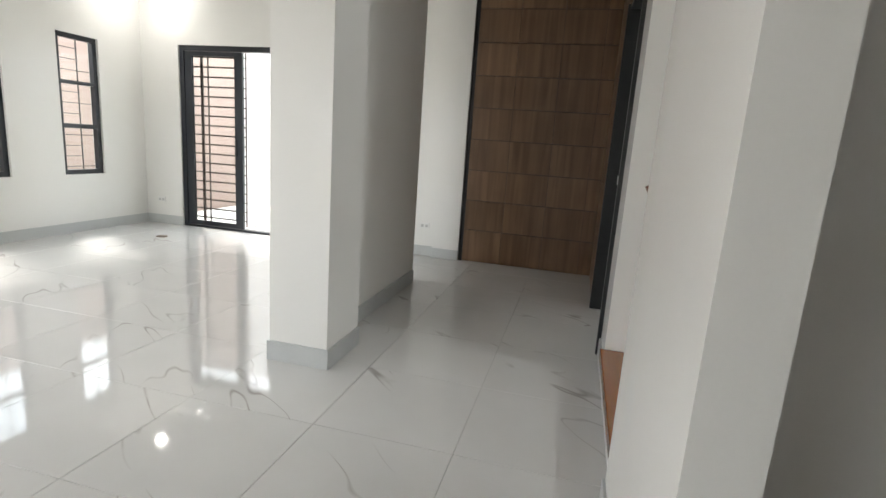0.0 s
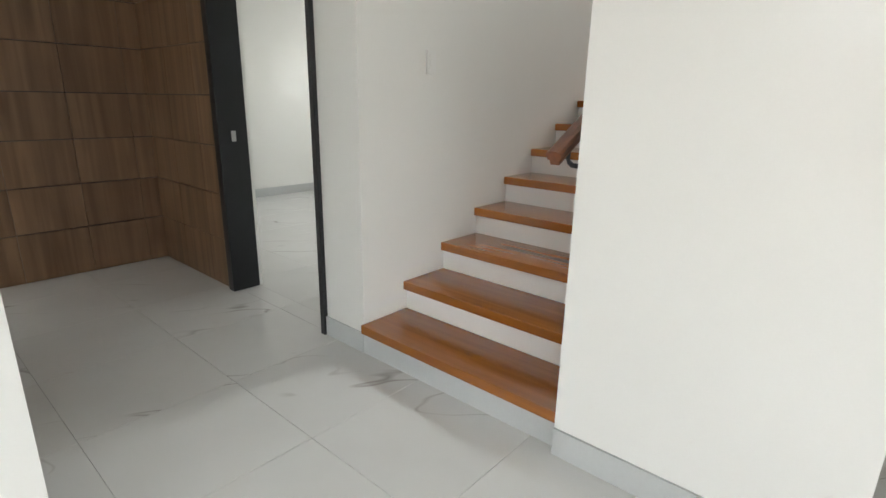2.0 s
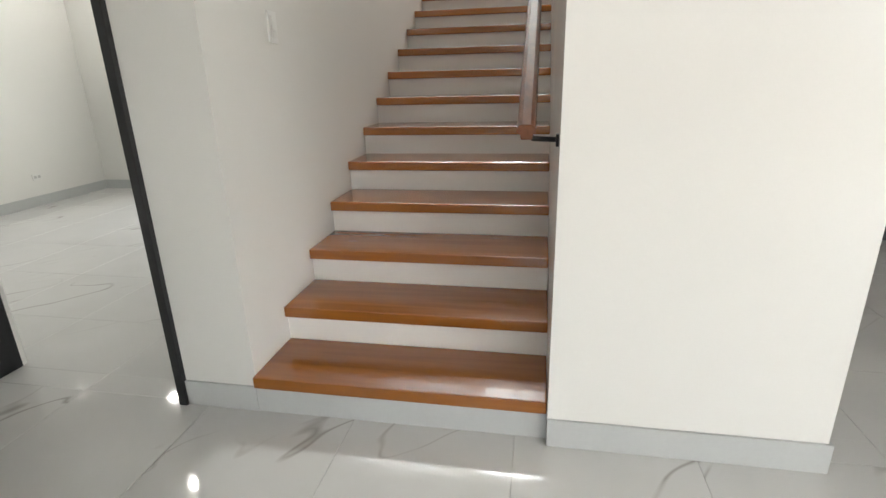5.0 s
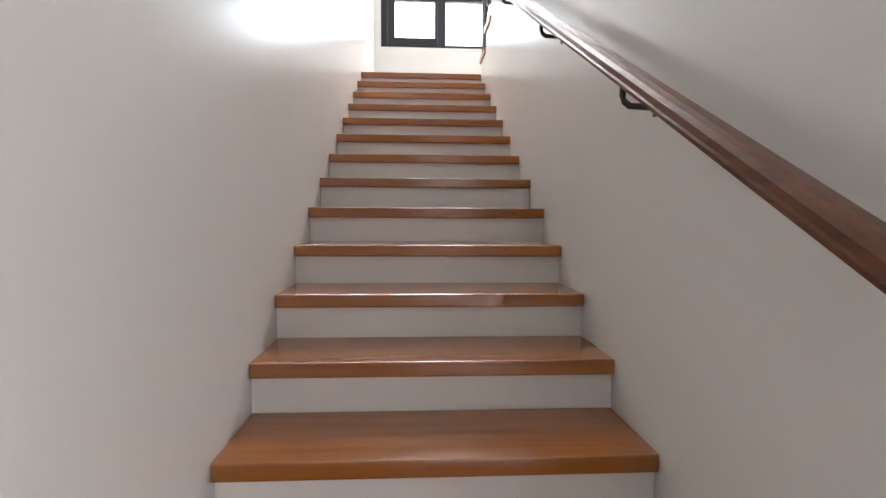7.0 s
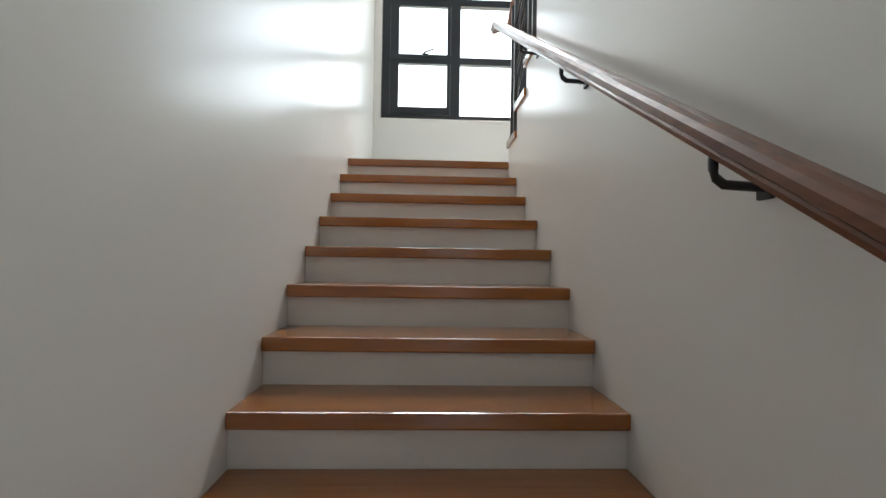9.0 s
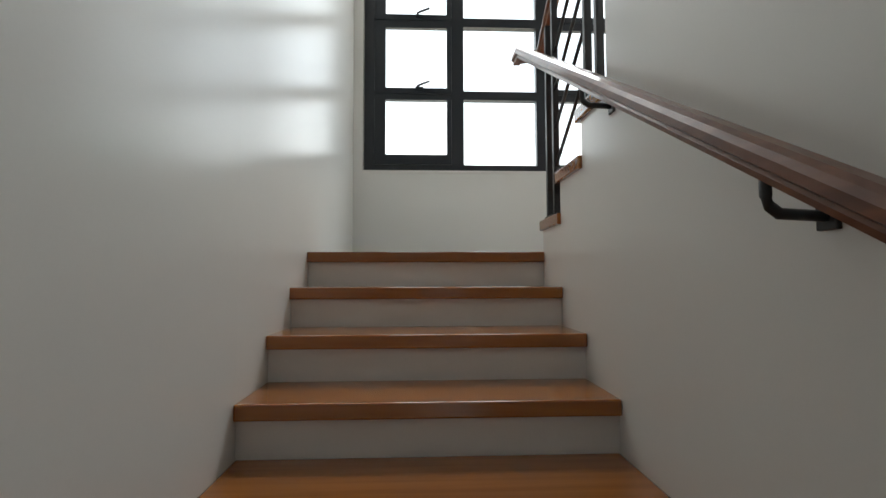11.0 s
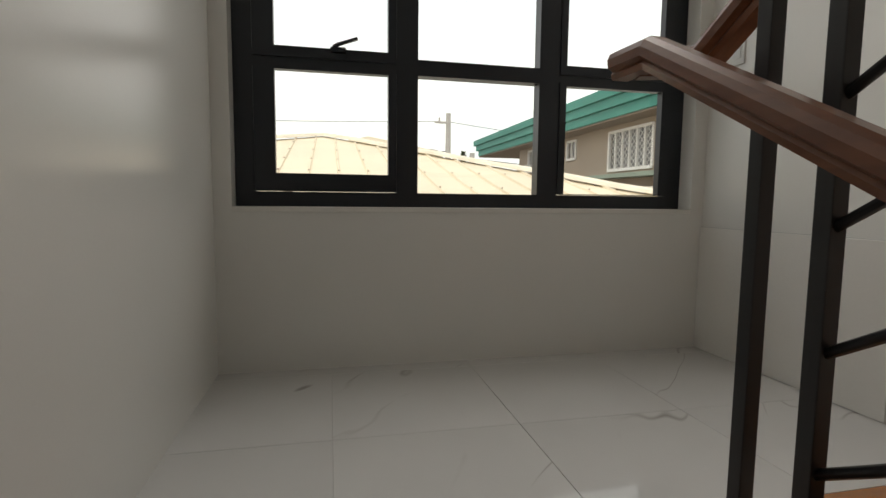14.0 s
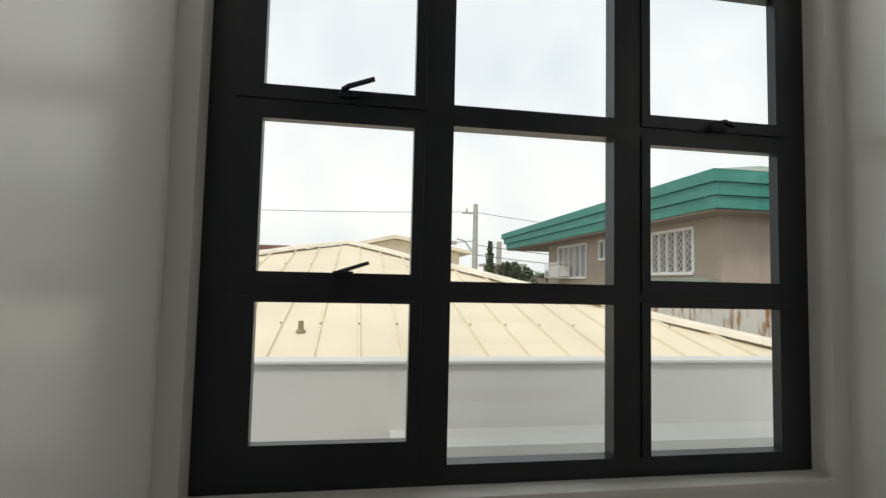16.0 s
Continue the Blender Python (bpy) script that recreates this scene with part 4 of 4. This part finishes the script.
cage = [(25.7 + 0.22 * i, 25.73 + 0.22 * i, HY1 + 0.64, HY1 + 0.67, 4.6, 5.25) for i in range(8)]
cage += [(25.7, 27.27, HY1 + 0.64, HY1 + 0.67, z, z + 0.03) for z in (4.6, 4.9, 5.22)] + [(25.7, 25.73, HY1 + 0.06, HY1 + 0.64, z, z + 0.03) for z in (4.6, 5.22)] + [(27.24, 27.27, HY1 + 0.06, HY1 + 0.64, z, z + 0.03) for z in (4.6, 5.22)]
boxes("cage", WHITEMETAL, cage, ac)

# stained boundary wall between the roofs
structure(boxes("boundary_wall", RUSTWALL, [(12.0, 19.2, -4.85, -4.65, GZ, 4.06), (19.2, 23.5, -4.85, -4.65, GZ, 3.85)], bevel=0.01), "rust-stained white boundary wall")

# utility pole, cables
pole = base_empty("utility_pole", 45, -6.4, GZ)
tagged(pole, "grey concrete utility pole with cables and lamp arm", "utility pole")
bm = bmesh.new()
bmesh.ops.create_cone(bm, cap_ends=True, segments=14, radius1=0.30, radius2=0.19, depth=10.9, matrix=Matrix.Translation((45, -6.4, GZ + 5.45)))
finish(bm, "post", CONCRETE, pole, (45, -6.4, GZ))
boxes("crossarm", CONCRETE, [(44.9, 45.1, -6.3, -5.3, 9.75, 9.9), (44.95, 45.05, -5.75, -5.6, 9.9, 10.2)], pole, bevel=0.02)
sweep("lamp_arm", STEEL, circle(0.06, 8), [(45, -6.3, 6.6), (44.9, -5.5, 7.6), (44.9, -4.9, 7.7)], pole)
boxes("lamp_head", CONCRETE, [(44.7, 45.1, -4.9, -4.3, 7.25, 7.55)], pole, bevel=0.08)


def cable(p, q, sag, r=0.022):
    pts = []
    for i in range(13):
        f = i / 12
        a = Vector(p).lerp(Vector(q), f)
        pts.append((a.x, a.y, a.z - sag * 4 * f * (1 - f)))
    c = tagged(sweep("cable", BLACK, circle(r, 5), pts), "thin black overhead cable", "cable", "overhead cables")
    return c


cable((45, -5.6, 9.9), (43, 30, 9.3), 0.4)
cable((45, -6.4, 9.9), (47, -32, 9.0), 0.5)
cable((45, -6.4, 7.6), (46, 24, 7.3), 0.8, 0.03)
cable((45, -6.4, 7.3), (46, -30, 6.6), 0.5, 0.03)
cable((45, -6.4, 6.5), (46, -30, 5.7), 0.4, 0.03)


# far trees
def tree(x, y, base, height, spread, seed, palm=False, cone=False):
    r = random.Random(seed)
    e = base_empty("palm_tree" if palm else "tree", x, y, GZ)
    tagged(e, "distant palm with drooping fronds" if palm else "distant dull green leafy tree", "tree", "far trees")
    sweep("trunk", BARK, circle(0.12, 7), [(x, y, GZ), (x + 0.1, y + 0.05, (base + GZ) / 2), (x, y, base + height * 0.3)], e)
    bm = bmesh.new()
    if palm:
        for i in range(16):
            an, dr = r.uniform(0, 6.28), r.uniform(0.2, 0.9)
            for s in range(6):
                f0, f1 = s / 6, (s + 1) / 6
                for f, sg in ((f0, 1), (f0, -1)):
                    p0 = Vector((x + math.cos(an) * spread * f0, y + math.sin(an) * spread * f0, base + height * (0.5 + 0.5 * f0 - dr * f0 * f0)))
                    p1 = Vector((x + math.cos(an) * spread * f1, y + math.sin(an) * spread * f1, base + height * (0.5 + 0.5 * f1 - dr * f1 * f1)))
                    sd = Vector((-math.sin(an), math.cos(an), -0.6)) * 0.28 * sg * (1 - f0 * 0.7)
                    vs = [bm.verts.new(q) for q in (p0, p1, p1 + sd)]
                    bm.faces.new(vs)
    else:
        for lim in range(5):
            an = lim * 1.3
            sweep("limb", BARK, circle(0.05, 5), [(x, y, base + height * 0.15), (x + math.cos(an) * spread * 0.3, y + math.sin(an) * spread * 0.3, base + height * 0.5), (x + math.cos(an) * spread * 0.5, y + math.sin(an) * spread * 0.5, base + height * 0.75)], e)
        for i in range(900):
            t = r.random()
            rad = spread * ((1 - t) * 0.9 if cone else math.sin(math.pi * min(1, 0.15 + t * 0.85)) ** 0.6) * math.sqrt(r.random())
            rad *= 0.75 + 0.5 * noise.noise(Vector((i % 7, t * 4, seed)))
            an = r.uniform(0, 6.28)
            c = Vector((x + math.cos(an) * rad, y + math.sin(an) * rad, base + height * t))
            d1 = Vector((r.uniform(-1, 1), r.uniform(-1, 1), r.uniform(-1, 1))) * 0.17
            d2 = Vector((r.uniform(-1, 1), r.uniform(-1, 1), r.uniform(-1, 1))) * 0.17
            bm.faces.new([bm.verts.new(c), bm.verts.new(c + d1), bm.verts.new(c + d1 + d2), bm.verts.new(c + d2)])
    tagged(finish(bm, "crown", LEAF, e, (x, y, base)), kind="stuff")


tree(46, -7.9, 4.0, 3.6, 0.7, 1, cone=True)
tree(47, -9.6, 3.4, 2.6, 1.4, 2)
tree(48, -10.6, 3.6, 2.5, 1.3, 3)
tree(49, -12.0, 3.4, 2.3, 1.4, 6)
tree(43, -11.5, 3.7, 2.2, 1.5, 4, palm=True)
far = base_empty("far_house", 52, -10.2, GZ)
tagged(far, "distant grey-pink unfinished building with posts", "house")
boxes("wall", BEIGE, [(52, 55, -12.6, -9.6, GZ, 5.9)], far)
boxes("post", CONCRETE, [(52, 52.4, -10.6, -10.2, 5.9, 8.2)], far)
boxes("roof", CONCRETE, [(51.6, 55.4, -13, -9.2, 5.9, 6.15)], far)

# neighbours all round that close the view
for nm, b in (("far_block", (70, 76, -40, -16, GZ, 5.2)), ("far_block", (80, 90, -8, 30, GZ, 5.0))):
    o = base_empty(nm, (b[0] + b[1]) / 2, (b[2] + b[3]) / 2, GZ)
    tagged(o, "low distant plastered building", "house")
    boxes("wall", BEIGE, [b], o)
    boxes("roof", BRICKROOF, [(b[0] - 0.5, b[1] + 0.5, b[2] - 0.5, b[3] + 0.5, b[5], b[5] + 0.3)], o)

# ---- floor tiles ----
TS = 0.65


def tile_mesh(sx, sy):
    bm = bmesh.new()
    add_box(bm, -sx / 2, sx / 2, -sy / 2, sy / 2, -0.008, 0, bevel=0.0)
    es = [e for e in bm.edges if all(v.co.z > -0.001 for v in e.verts)]
    bmesh.ops.bevel(bm, geom=es, offset=0.0012, segments=1, affect="EDGES")
    bmesh.ops.recalc_face_normals(bm, faces=bm.faces)
    me = bpy.data.meshes.new("tile")
    bm.to_mesh(me)
    bm.free()
    me.materials.append(TILE)
    return me


tiles = {}


def tile(parent, x0, x1, y0, y1, z):
    key = (round(x1 - x0, 3), round(y1 - y0, 3))
    if key not in tiles:
        tiles[key] = tile_mesh(x1 - x0, y1 - y0)
    o = new("tile", tiles[key])
    o.parent = parent
    o.location = Vector(((x0 + x1) / 2, (y0 + y1) / 2, z)) - parent.location


floor = bpy.data.objects["floor"]
JG = 0.0016
GXO, GYO = -0.385, 2.32


def fill(parent, x0, x1, y0, y1, z, ox, oy, size, joint=JG):
    i0, i1 = math.floor((x0 - ox) / size), math.ceil((x1 - ox) / size)
    j0, j1 = math.floor((y0 - oy) / size), math.ceil((y1 - oy) / size)
    for i in range(i0, i1):
        for j in range(j0, j1):
            a, b = max(x0, ox + i * size), min(x1, ox + (i + 1) * size - joint)
            c, d = max(y0, oy + j * size), min(y1, oy + (j + 1) * size - joint)
            if b - a > 0.02 and d - c > 0.02:
                tile(parent, a, b, c, d, z)


fill(floor, WEST, 0.4, -0.1, NORTH, 0.0, GXO, GYO, TS)
fill(floor, 0.4, 4.5, STAIR_L + 0.15, 8.0, 0.0, GXO, GYO, TS)
fill(floor, 0.4, KX + 0.7, -0.1, 2.08, 0.0, GXO, GYO, TS)
fill(floor, WEST, KX + 0.7, SOUTH, -0.1, 0.0, GXO, GYO, TS * 2)
landing = bpy.data.objects["landing"]
fill(landing, BACK + 0.002, 6.9, 0.94, STAIR_L, LAND, 5.52, 0.94, 0.645, 0.0015)
